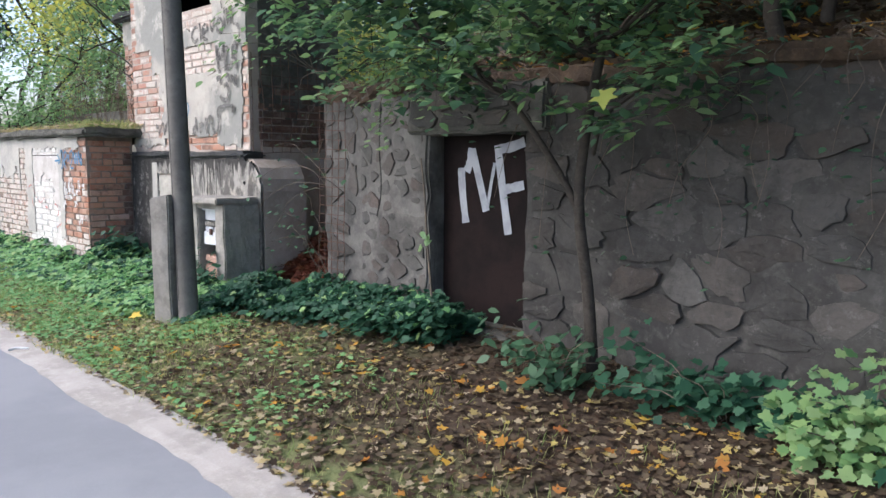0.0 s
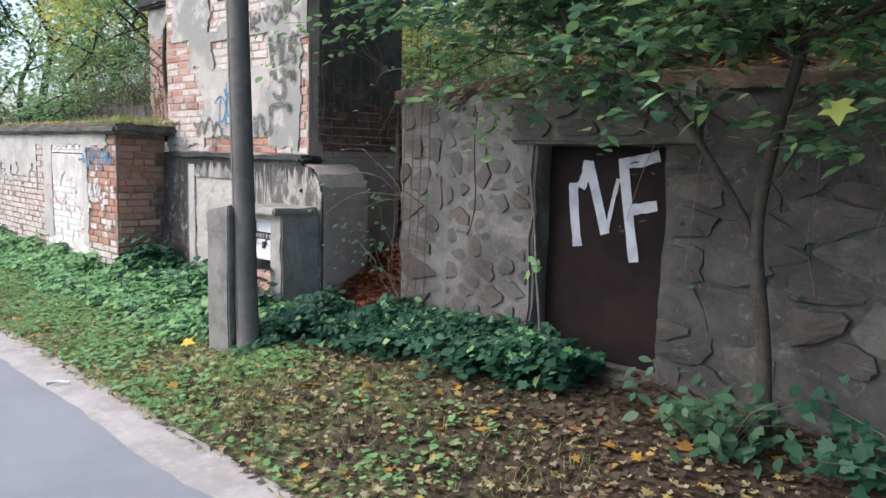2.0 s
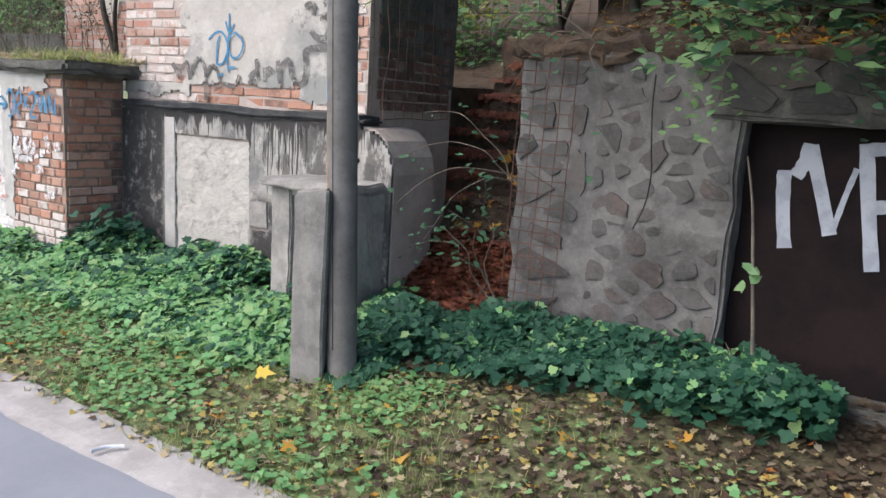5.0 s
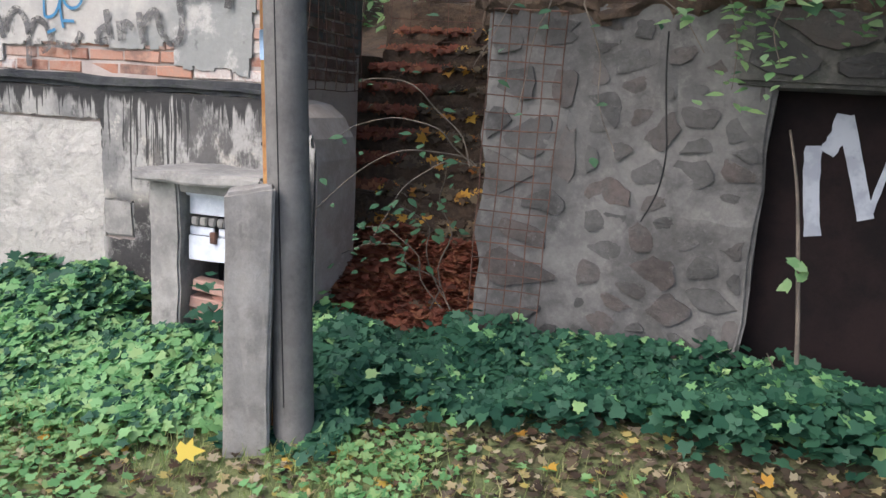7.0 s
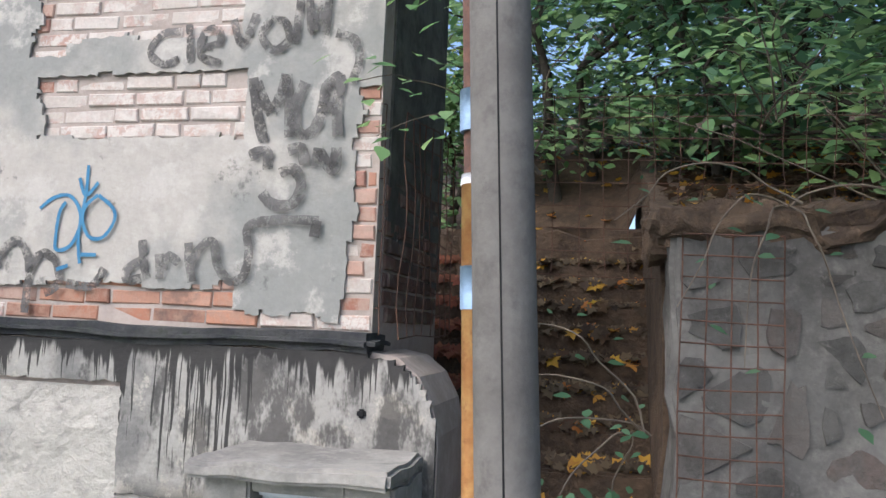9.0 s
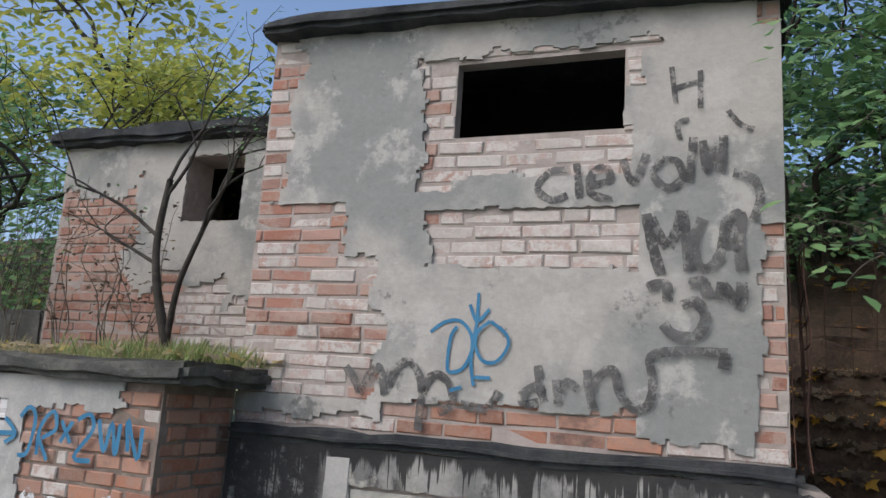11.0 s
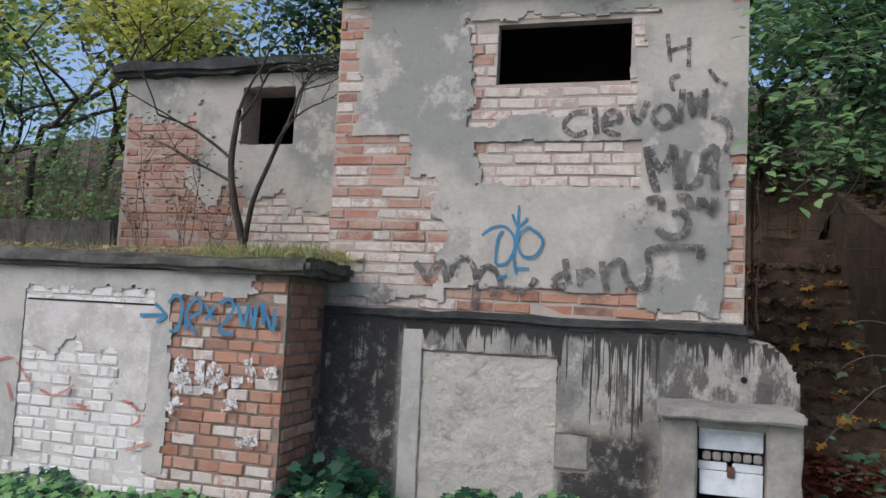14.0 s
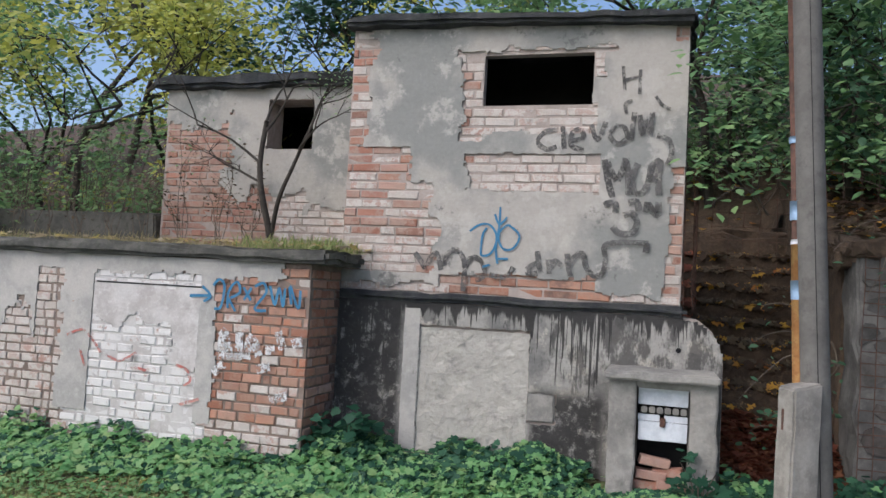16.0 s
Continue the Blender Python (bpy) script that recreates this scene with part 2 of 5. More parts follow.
def stone_material(name, tones):
    n = Nodes(name, 0.9)
    col = n.palette(n.random(), tones)
    col = n.mix(n.ramp(n.noise(8, 6, 0.7), 0.45, 0.65, 0, 0.6), col, tones[1])
    col = grime(n, col, 0.9)
    f = n.noise(35, 6, 0.75)
    col = n.mix(0.4, col, n.palette(f, [(0.12, 0.12, 0.12), (0.88, 0.88, 0.88)]), "OVERLAY")
    return n.done(col, n.math("ADD", f, n.noise(8, 4)), 0.7, 0.012)


M_STONE = stone_material("basalt_stone", [(0.06, 0.058, 0.055), (0.105, 0.102, 0.096), (0.085, 0.082, 0.077), (0.105, 0.085, 0.076), (0.12, 0.115, 0.107)])
# Dark stone, its tones lowered further to imitate shade from the trees overhead.
M_STONE_DARK = stone_material("shaded_dark_field_stone", [(0.045, 0.043, 0.041), (0.075, 0.072, 0.067), (0.058, 0.055, 0.051), (0.078, 0.065, 0.056), (0.11, 0.105, 0.097)])
M_ASPHALT = surface("worn_asphalt", (0.20, 0.205, 0.225), (0.23, 0.235, 0.255), None, 0.9, 160, rough=0.8, strength=0.3, distance=0.003, grain=0.2)
M_GRIT = surface("roadside_grit", (0.36, 0.335, 0.315), (0.28, 0.26, 0.24), (0.42, 0.395, 0.37), 3, 90, strength=0.6)


def soil_material():
    """Brown leaf mould that turns to thin grass and moss towards the road."""
    n = Nodes("verge_soil", 0.97)
    f = n.noise(28, 7, 0.75)
    mould = n.palette(f, [(0.030, 0.022, 0.016), (0.075, 0.052, 0.036), (0.15, 0.105, 0.07)])
    green = n.palette(f, [(0.08, 0.10, 0.04), (0.18, 0.21, 0.085), (0.33, 0.32, 0.15)])
    west = n.ramp(n.axis(0), -3.0, -5.5)
    near = n.ramp(n.axis(1), 3.3, 2.3)
    fac = n.math("MULTIPLY", n.math("MAXIMUM", west, near), n.ramp(n.noise(2.5, 5, 0.7), 0.3, 0.55))
    return n.done(n.mix(fac, mould, green), f, 0.9, 0.03)


M_SOIL = soil_material()
M_MOULD = surface("leaf_mould", (0.065, 0.046, 0.034), (0.105, 0.073, 0.05), (0.15, 0.105, 0.066), 6, 30, strength=1.0, distance=0.03)
M_WOOD_POLE = surface("grey_weathered_wood", (0.115, 0.108, 0.099), (0.155, 0.147, 0.135), (0.085, 0.08, 0.074), 3, 55, strength=0.5)
M_BARK = surface("dark_bark", (0.034, 0.029, 0.024), (0.055, 0.047, 0.039), (0.08, 0.07, 0.058), 9, 60, strength=0.9)
M_TWIG = surface("grey_twig", (0.16, 0.13, 0.10), (0.10, 0.085, 0.07), None, 8, 60)
M_RUST = surface("rusty_steel", (0.075, 0.042, 0.032), (0.12, 0.06, 0.042), (0.05, 0.035, 0.03), 12, 80, rough=0.8)
M_OCHRE = surface("ochre_painted_pipe", (0.46, 0.27, 0.10), (0.36, 0.17, 0.06), (0.22, 0.09, 0.04), 9, 60, rough=0.65)
M_STRAP = surface("pale_blue_tin", (0.24, 0.34, 0.46), (0.20, 0.29, 0.40), None, 12, 80, rough=0.5, metal=0.3)
M_DOOR = surface("dark_brown_door_paint", (0.011, 0.0085, 0.0085), (0.019, 0.0125, 0.012), (0.009, 0.0075, 0.008), 2.5, 60, rough=0.75, strength=0.2)
def worn_paint(name, a, b, low, high):
    """Thin paint, rubbed off in specks."""
    n = Nodes(name, 0.85)
    n.put(n.p.inputs["Alpha"], n.ramp(n.noise(26, 6, 0.8), low, high))
    return n.done(n.mix(n.ramp(n.noise(9, 4), 0.4, 0.6), a, b), n.noise(60, 4), 0.2, 0.003)


M_DOOR.node_tree.nodes["Principled BSDF"].inputs["Specular IOR Level"].default_value = 0.08
M_WHITE_PAINT = surface("white_wall_paint", (0.60, 0.61, 0.63), (0.50, 0.51, 0.53), None, 12, 60, rough=0.8)
M_BLUE_SPRAY = worn_paint("blue_spray_paint", (0.04, 0.15, 0.27), (0.06, 0.19, 0.32), 0.28, 0.4)
M_BLACK_SPRAY = worn_paint("faded_black_spray_paint", (0.065, 0.062, 0.06), (0.12, 0.115, 0.11), 0.36, 0.58)
M_WORN_WHITE = worn_paint("worn_white_paint", (0.60, 0.60, 0.60), (0.48, 0.48, 0.48), 0.44, 0.54)
M_LETTER_WHITE = worn_paint("brushed_white_paint", (0.40, 0.42, 0.455), (0.31, 0.325, 0.36), 0.24, 0.40)
M_RED_SPRAY = worn_paint("faded_red_spray_paint", (0.40, 0.13, 0.11), (0.48, 0.25, 0.21), 0.42, 0.56)
M_TIN = surface("scuffed_white_enamel", (0.62, 0.65, 0.69), (0.50, 0.53, 0.57), (0.66, 0.68, 0.70), 8, 50, rough=0.5, strength=0.15)
# Black stands in for shade in rooms, recesses, seams and cracks; also cable sheath.
M_BLACK = surface("black_shade_and_cable", (0.012, 0.012, 0.013), (0.02, 0.019, 0.019), None, 4, 40)
M_IVY = leaf_material("dark_green_ground_leaves", [(0.014, 0.058, 0.034), (0.026, 0.088, 0.05), (0.042, 0.12, 0.068), (0.056, 0.145, 0.08), (0.02, 0.075, 0.044)])
M_IVY_LIGHT = leaf_material("fresh_green_ground_leaves", [(0.13, 0.30, 0.11), (0.19, 0.38, 0.15), (0.25, 0.43, 0.18), (0.32, 0.45, 0.18)])
M_CROWN = leaf_material("mid_green_leaves", [(0.12, 0.24, 0.10), (0.18, 0.32, 0.13), (0.26, 0.38, 0.15), (0.22, 0.34, 0.18)], 0.5)
M_CROWN_DARK = leaf_material("shaded_green_leaves", [(0.045, 0.105, 0.06), (0.07, 0.15, 0.08), (0.105, 0.185, 0.105)], 0.45)
M_CROWN_YELLOW = leaf_material("yellowing_leaves", [(0.42, 0.44, 0.09), (0.55, 0.53, 0.11), (0.30, 0.38, 0.10), (0.48, 0.46, 0.15)])
M_LITTER = leaf_material("fallen_leaves", [(0.05, 0.034, 0.024), (0.095, 0.07, 0.048), (0.15, 0.12, 0.082), (0.07, 0.048, 0.034), (0.20, 0.155, 0.095), (0.10, 0.058, 0.035), (0.04, 0.03, 0.023)], 0.8)
M_LITTER_PALE = leaf_material("pale_fallen_leaves", [(0.42, 0.34, 0.22), (0.50, 0.40, 0.10), (0.36, 0.30, 0.22), (0.52, 0.44, 0.28)], 0.8)
M_LITTER_ORANGE = leaf_material("orange_fallen_leaves", [(0.52, 0.24, 0.04), (0.60, 0.38, 0.06), (0.40, 0.14, 0.05), (0.62, 0.44, 0.08)], 0.8)
M_LITTER_RED = leaf_material("russet_fallen_leaves", [(0.17, 0.055, 0.035), (0.25, 0.085, 0.05), (0.12, 0.05, 0.035), (0.32, 0.14, 0.07)], 0.8)
M_GRASS = leaf_material("short_grass", [(0.16, 0.24, 0.07), (0.24, 0.31, 0.10), (0.36, 0.37, 0.15), (0.44, 0.41, 0.20)])
M_DRY_GRASS = leaf_material("dry_grass", [(0.36, 0.30, 0.14), (0.26, 0.22, 0.12), (0.42, 0.35, 0.2), (0.16, 0.19, 0.06)])
M_YELLOW_LEAF = leaf_material("bright_yellow_leaf", [(0.70, 0.52, 0.08), (0.75, 0.58, 0.12)], 0.6)

# ---- ground, road ----
def wobble(x):
    return 0.05 * noise.noise(Vector((x * 0.9, 3, 0))) + 0.025 * noise.noise(Vector((x * 5, 7, 0)))


def land(x, y):
    if y < 2.14:
        return -0.03 if y > -3.6 else 0.05 * min(1, -3.6 - y)
    if y < 4.9 and -60 < x < 40:
        return ground_height(x, y) if y > 2.34 else -0.03 + 0.03 * (y - 2.14) / 0.2
    return 0.25


RAMP_X = [-400, -150, -60, -40, -30, -24] + [-20 + 0.16 * i for i in range(151)] + [6, 9, 14, 24, 60, 200, 400]
verts, faces = [], []
RAMP_Y = [-400, -120, -40, -15, -6, -3.8, -3.55, 1.85] + [1.95 + 0.09 * i for i in range(31)] + [4.9, 12, 40, 120, 400]
for y in RAMP_Y:
    for x in RAMP_X:
        verts.append((x, y, land(x, y)))
w = len(RAMP_X)
for j in range(len(RAMP_Y) - 1):
    for i in range(w - 1):
        faces.append((j * w + i, j * w + i + 1, (j + 1) * w + i + 1, (j + 1) * w + i))
ground = link("ground", mesh_of("ground", verts, faces), M_SOIL)
tagged(ground, "brown verge soil with moss and thin grass", "ground", kind="structure")

road_x = [-120 + i for i in range(100)] + [-20 + 0.12 * i for i in range(218)] + [8, 20, 60, 120]
verts = []
for x in road_x:
    verts += [(x, -3.6, 0.0), (x, -0.8, 0.035), (x, 1.5, 0.012), (x, 2.12 + wobble(x), 0.0), (x, 2.13 + wobble(x), -0.04)]
faces = [(5 * i + k, 5 * i + 5 + k, 5 * i + 6 + k, 5 * i + 1 + k) for i in range(len(road_x) - 1) for k in range(4)]
tagged(link("road", mesh_of("road", verts, faces), M_ASPHALT), "smooth blue-grey asphalt road", "road", kind="structure")
verts = []
for x in road_x:
    e = 2.42 + 1.3 * wobble(x + 40)
    verts += [(x, 2.08 + wobble(x), -0.012), (x, 2.22, 0.006 + 0.006 * noise.noise(Vector((x * 9, 1, 1)))), (x, e, 0.012), (x, e + 0.05, -0.02)]
faces = [(4 * i + k, 4 * i + 4 + k, 4 * i + 5 + k, 4 * i + 1 + k) for i in range(len(road_x) - 1) for k in range(3)]
tagged(link("road_shoulder", mesh_of("road_shoulder", verts, faces), M_GRIT), "pale gritty strip along the asphalt edge", "road shoulder", kind="structure")

# ---- masonry builders ----
def plate(name, x0, x1, z0, z1, y, depth, mask, material, parent, step=0.02, label="", lump=0.004, flip_x=None):
    """A thin coat of render with ragged edges: cells of a fine grid that the mask keeps, standing proud of y by depth."""
    nx, nz = max(1, round((x1 - x0) / step)), max(1, round((z1 - z0) / step))
    keep = [[mask(x0 + (i + 0.5) * (x1 - x0) / nx, z0 + (j + 0.5) * (z1 - z0) / nz) for i in range(nx)] for j in range(nz)]
    verts, index = [], {}

    def vert(i, j, back):
        key = (i, j, back)
        if key not in index:
            x, z = x0 + i * (x1 - x0) / nx, z0 + j * (z1 - z0) / nz
            inside = 0 < i < nx and 0 < j < nz
            d = noise.noise_vector(Vector((x * 31, 5, z * 31))) * (step * 0.55 if inside else 0)
            yy = y if back else y - depth - lump * noise.fractal(Vector((x * 6, 2, z * 6)), 1, 2, 4)
            index[key] = len(verts)
            verts.append((x + d.x, yy, z + d.z) if flip_x is None else (flip_x + (y - yy), x + d.x, z + d.z))
        return index[key]

    faces = []
    for j in range(nz):
        for i in range(nx):
            if not keep[j][i]:
                continue
            faces.append((vert(i, j, 0), vert(i + 1, j, 0), vert(i + 1, j + 1, 0), vert(i, j + 1, 0)))
            for di, dj, a, b in ((-1, 0, (i, j + 1), (i, j)), (1, 0, (i + 1, j), (i + 1, j + 1)), (0, -1, (i, j), (i + 1, j)), (0, 1, (i + 1, j + 1), (i, j + 1))):
                p, q = i + di, j + dj
                if not (0 <= p < nx and 0 <= q < nz and keep[q][p]):
                    faces.append((vert(*b, 0), vert(*a, 0), vert(*a, 1), vert(*b, 1)))
    return link(name, mesh_of(name, verts, faces), material, parent, label)


def ragged(x, z, scale=5.0, amount=0.09, seed=0.0):
    return amount * noise.fractal(Vector((x * scale, seed, z * scale)), 0.9, 2.1, 4)


BRICK_MESHES = {}


def brick_mesh(length, high, deep, variant, material):
    key = (round(length, 3), round(high, 3), variant, material.name)
    if key not in BRICK_MESHES:
        rng = random.Random(variant * 31 + int(length * 1000))
        bm = bmesh.new()
        bmesh.ops.create_cube(bm, size=1)
        for v in bm.verts:
            v.co = Vector((v.co.x * length, v.co.y * deep, v.co.z * high)) + Vector([rng.uniform(-0.004, 0.004) for _ in range(3)])
        front = [e for e in bm.edges if all(v.co.y < 0 for v in e.verts)]
        bmesh.ops.bevel(bm, geom=front, offset=0.006, segments=1, affect="EDGES")
        me = bpy.data.meshes.new("brick")
        bm.to_mesh(me)
        bm.free()
        me.materials.append(material)
        BRICK_MESHES[key] = me
    return BRICK_MESHES[key]


def brick_field(parent, a0, a1, z0, z1, face, pick, rng, pitch=0.075, unit=0.255, side=None, headers=True, hole=None):
    """Bricks in courses, cut off at a hole; pick(a, z) gives the material or None. side: the x of a wall that runs along y."""
    row, z = 0, z0
    while z + pitch * 0.6 < z1:
        a = a0 - rng.uniform(0.0, unit)
        while a < a1:
            length = unit * (0.5 if headers and rng.random() < 0.28 else 1.0) * rng.uniform(0.95, 1.04)
            s, e = max(a, a0), min(a + length, a1)
            a += length
            if hole and hole[2] - 0.04 < z + pitch / 2 < hole[3] + 0.03:
                if s < hole[0] < e:
                    e = hole[0]
                elif s < hole[1] < e:
                    s = hole[1]
            if e - s < 0.05:
                continue
            mid = (s + e) / 2
            material = pick(mid, z + pitch / 2)
            if material is None:
                continue
            size = round((e - s - 0.012) / 0.02) * 0.02
            ob = new("brick", brick_mesh(size, pitch - 0.012, 0.09, rng.randrange(4), material))
            out = rng.uniform(-0.006, 0.006)
            if side is None:
                m = Matrix.Translation((mid, face + 0.045 + out, z + pitch / 2)) @ pose(0, 0, 0, rng.uniform(-1, 1), rng.uniform(-1.2, 1.2), rng.uniform(-1, 1))
            else:
                m = Matrix.Translation((side - 0.045 + out, mid, z + pitch / 2)) @ pose(0, 0, 0, 0, rng.uniform(-1, 1), 90)
            ob.parent = parent
            ob.matrix_parent_inverse = parent.matrix_basis.inverted()
            ob.matrix_basis = m
        z += pitch
        row += 1


def ribbons(name, lines, width, y, material, label):
    """Sprayed or brushed strokes, as thin bands of paint on a wall that faces the road."""
    tag = thing(name, lines[0][0][0], y, lines[0][0][1], label, "graffiti")
    for k, line in enumerate(lines):
        bm = bmesh.new()
        pts = smooth_line(line)
        depth = y - 0.0012 * k
        left, right = [], []
        for i, p in enumerate(pts):
            d = pts[min(i + 1, len(pts) - 1)] - pts[max(i - 1, 0)]
            n = Vector((-d.y, d.x, 0)).normalized() * width / 2 * (1 + 0.25 * noise.noise(Vector((p.x * 40, p.y * 40, 1))))
            left.append(bm.verts.new((p.x + n.x, depth - 0.0001 * i, p.y + n.y)))
            right.append(bm.verts.new((p.x - n.x, depth - 0.0001 * i, p.y - n.y)))
        for i in range(len(pts) - 1):
            bm.faces.new((left[i], left[i + 1], right[i + 1], right[i]))
        part("stroke", bm, material, tag)
    return tag


def cell(seeds, k, x0, x1, z0, z1):
    """The part of a wall that lies nearest to seed k, as a polygon."""
    poly = [(x0, z0), (x1, z0), (x1, z1), (x0, z1)]
    px, pz = seeds[k]
    for m, (qx, qz) in enumerate(seeds):
        if m == k or abs(qx - px) > 1.0 or abs(qz - pz) > 1.0:
            continue
        nx, nz = qx - px, qz - pz
        c = (qx * qx + qz * qz - px * px - pz * pz) / 2
        out = []
        for i, a in enumerate(poly):
            b = poly[(i + 1) % len(poly)]
            da, db = a[0] * nx + a[1] * nz - c, b[0] * nx + b[1] * nz - c
            if da <= 0:
                out.append(a)
            if da * db < 0:
                t = da / (da - db)
                out.append((a[0] + t * (b[0] - a[0]), a[1] + t * (b[1] - a[1])))
        poly = out
        if len(poly) < 3:
            return []
    return poly


def stones(parent, x0, x1, z0, z1, y, material, rng, count, fill, bulge, wide=1.35):
    """Rubble: interlocking uneven blocks of mixed size, each a mesh of its own, with mortar between."""
    seeds = []
    for _ in range(count * 12):
        p = (rng.uniform(x0, x1) / wide, rng.uniform(z0, z1))
        gap = math.sqrt((x1 - x0) / wide * (z1 - z0) / count) * rng.uniform(0.45, 0.95)
        if all((p[0] - q[0]) ** 2 + (p[1] - q[1]) ** 2 > gap * gap for q in seeds):
            seeds.append(p)
        if len(seeds) == count:
            break
    for k in range(len(seeds)):
        poly = cell(seeds, k, x0 / wide, x1 / wide, z0, z1)
        if len(poly) < 3:
            continue
        poly = [(a * wide, b) for a, b in poly]
        cx, cz = sum(p[0] for p in poly) / len(poly), sum(p[1] for p in poly) / len(poly)
        s = rng.uniform(*fill)
        soft = []
        for i, a in enumerate(poly):
            b = poly[(i + 1) % len(poly)]
            for t in (0.2, 0.5, 0.8):
                q = Vector((a[0] + t * (b[0] - a[0]) - cx, 0, a[1] + t * (b[1] - a[1]) - cz))
                d = 0.34 * noise.noise(Vector((q.x * 16 + cx * 9, 3, q.z * 16 + cz * 9)))
                soft.append((q.x * s * (1 + d), q.z * s * (1 + d)))
        n = len(soft)
        b = bulge * rng.uniform(0.2, 1.4)
        lean = (rng.gauss(0, 0.035), rng.gauss(0, 0.035))
        front = lambda p, q, f: -b * f + p * lean[0] + q * lean[1]
        verts = [(p, 0.05, q) for p, q in soft] + [(p * 0.96, front(p, q, 0.8), q * 0.95) for p, q in soft] + [(p * 0.6, front(p, q, rng.uniform(0.7, 1.5)), q * 0.6) for p, q in soft] + [(0, -b * 1.1, 0)]
        faces = [(g * n + i, g * n + (i + 1) % n, (g + 1) * n + (i + 1) % n, (g + 1) * n + i) for g in (0, 1) for i in range(n)]
        faces += [(2 * n + i, 2 * n + (i + 1) % n, 3 * n) for i in range(n)]
        ob = link("stone", mesh_of("stone", verts, faces), material, parent)
        ob.matrix_basis = Matrix.Translation((cx, y, cz))


# ---- rubble wall with the cellar door ----
rng = random.Random(4)
stone_wall = thing("wall_stone", -4.5, 4.8, 0, "rubble retaining wall of dark stones in grey mortar", "wall", kind="structure")
part("wall_core", box(-5.7, 4.55, -0.1, -4.36, 5.05, 2.04, 0.02, 0.03, 12), M_STONE_MORTAR, stone_wall)
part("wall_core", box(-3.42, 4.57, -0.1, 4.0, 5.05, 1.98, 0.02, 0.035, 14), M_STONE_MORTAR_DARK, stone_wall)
part("door_lintel", box(-4.55, 4.50, 1.68, -3.2, 5.05, 2.03, 0.02, 0.025, 6), M_DARK_CONCRETE, stone_wall, "dark concrete lintel over the door")
part("door_step", box(-4.36, 4.42, -0.05, -3.42, 5.0, 0.27, 0.02, 0.015, 5), M_DARK_CONCRETE, stone_wall, "dark concrete sill under the door")
coping = box(-5.78, 4.53, 1.92, -4.4, 5.2, 2.12, 0.04, 0.09, 12)
part("coping", coping, M_MOULD, stone_wall, "crumbling mossy coping")
part("coping", box(-4.45, 4.54, 1.94, 4.0, 5.2, 2.08, 0.04, 0.09, 22), M_MOULD, stone_wall)
stones(stone_wall, -5.2, -4.38, 0.15, 2.0, 4.547, M_STONE, rng, 62, (0.34, 0.86), 0.004)
stones(stone_wall, -5.70, -5.2, 0.1, 2.0, 4.54, M_STONE, rng, 13, (0.5, 0.85), 0.004)
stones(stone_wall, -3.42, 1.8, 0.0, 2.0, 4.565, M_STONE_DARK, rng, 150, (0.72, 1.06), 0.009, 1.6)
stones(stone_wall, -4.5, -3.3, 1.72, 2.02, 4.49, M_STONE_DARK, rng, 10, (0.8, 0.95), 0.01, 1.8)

door = thing("door_1", -3.9, 4.72, 0.27, "closed dark brown cellar door with white painted letters", "door", kind="structure")
leaf = part("door_leaf", box(-4.36, 4.72, 0.27, -3.425, 4.78, 1.68, 0.006), M_DOOR, door)
part("door_seam", box(-3.462, 4.705, 0.3, -3.448, 4.722, 1.66), M_BLACK, leaf)
MF = [
    [(-4.16, 1.43), (-4.14, 1.22), (-4.105, 1.01)],
    [(-4.05, 1.58), (-4.065, 1.48), (-4.10, 1.40)],
    [(-4.045, 1.57), (-3.965, 1.33), (-3.895, 1.11)],
    [(-3.79, 1.60), (-3.735, 1.27), (-3.675, 0.95)],
    [(-3.775, 1.57), (-3.66, 1.585), (-3.535, 1.62)],
    [(-3.73, 1.275), (-3.63, 1.295), (-3.535, 1.315)],
]
M_JOIN = [[(-3.885, 1.13), (-3.85, 1.32), (-3.815, 1.47)]]
ribbons("painted_letters", M_JOIN, 0.028, 4.712, M_LETTER_WHITE, "thin brushed white joining stroke on the door")
ribbons("painted_letters", MF, 0.07, 4.714, M_LETTER_WHITE, "brushed white letters M F on the brown door")

# ---- stairs in the gap ----
stairs = thing("stairs", -6.2, 5.2, 0.2, "narrow old stone steps buried in fallen leaves", "stairs", kind="structure")
for i in range(12):
    part("step", box(-6.75 if i < 3 else -7.4, 4.78 + 0.27 * i, 0.0 if i < 4 else 0.5, -5.6, 5.10 + 0.27 * i, 0.36 + 0.175 * i, 0.015, 0.012, 3, seed=i), M_MOULD, stairs)
bm = box(-5.72, 5.0, 0.0, -5.45, 9.4, 2.02, 0.0, 0.03, 8)
for v in bm.verts:
    if v.co.z > 1.0:
        v.co.z += max(0, v.co.y - 5.0) * 0.325 - 0.02
part("side_wall", bm, M_MOULD, stairs, "earthy rubble side wall of the steps")
part("end_wall", box(-7.6, 7.7, 0.0, -5.45, 8.3, 2.42, 0.05, 0.08, 8), M_MOULD, stairs, "earth bank at the top of the steps")
part("side_wall", box(-7.6, 5.62, 0.0, -7.4, 8.4, 1.86, 0.02, 0.03, 8), M_MOULD, stairs)

# ---- wooded bank behind the walls ----
def bank_height(x, y):
    base = 2.0 + (y - 5.0) * 0.33
    if -6.85 < x < -5.6:
        base = 2.25 + (y - 8.0) * 0.33 + 0.74 * min(1, max(0, (y - 8.0) / 1.2))
    if x <= -6.85:
        base = 1.86 if y < 7.4 else 1.86 + (y - 7.4) * 0.3
    return base + 0.07 * noise.fractal(Vector((x * 0.8, y * 0.8, 2)), 1, 2, 3)


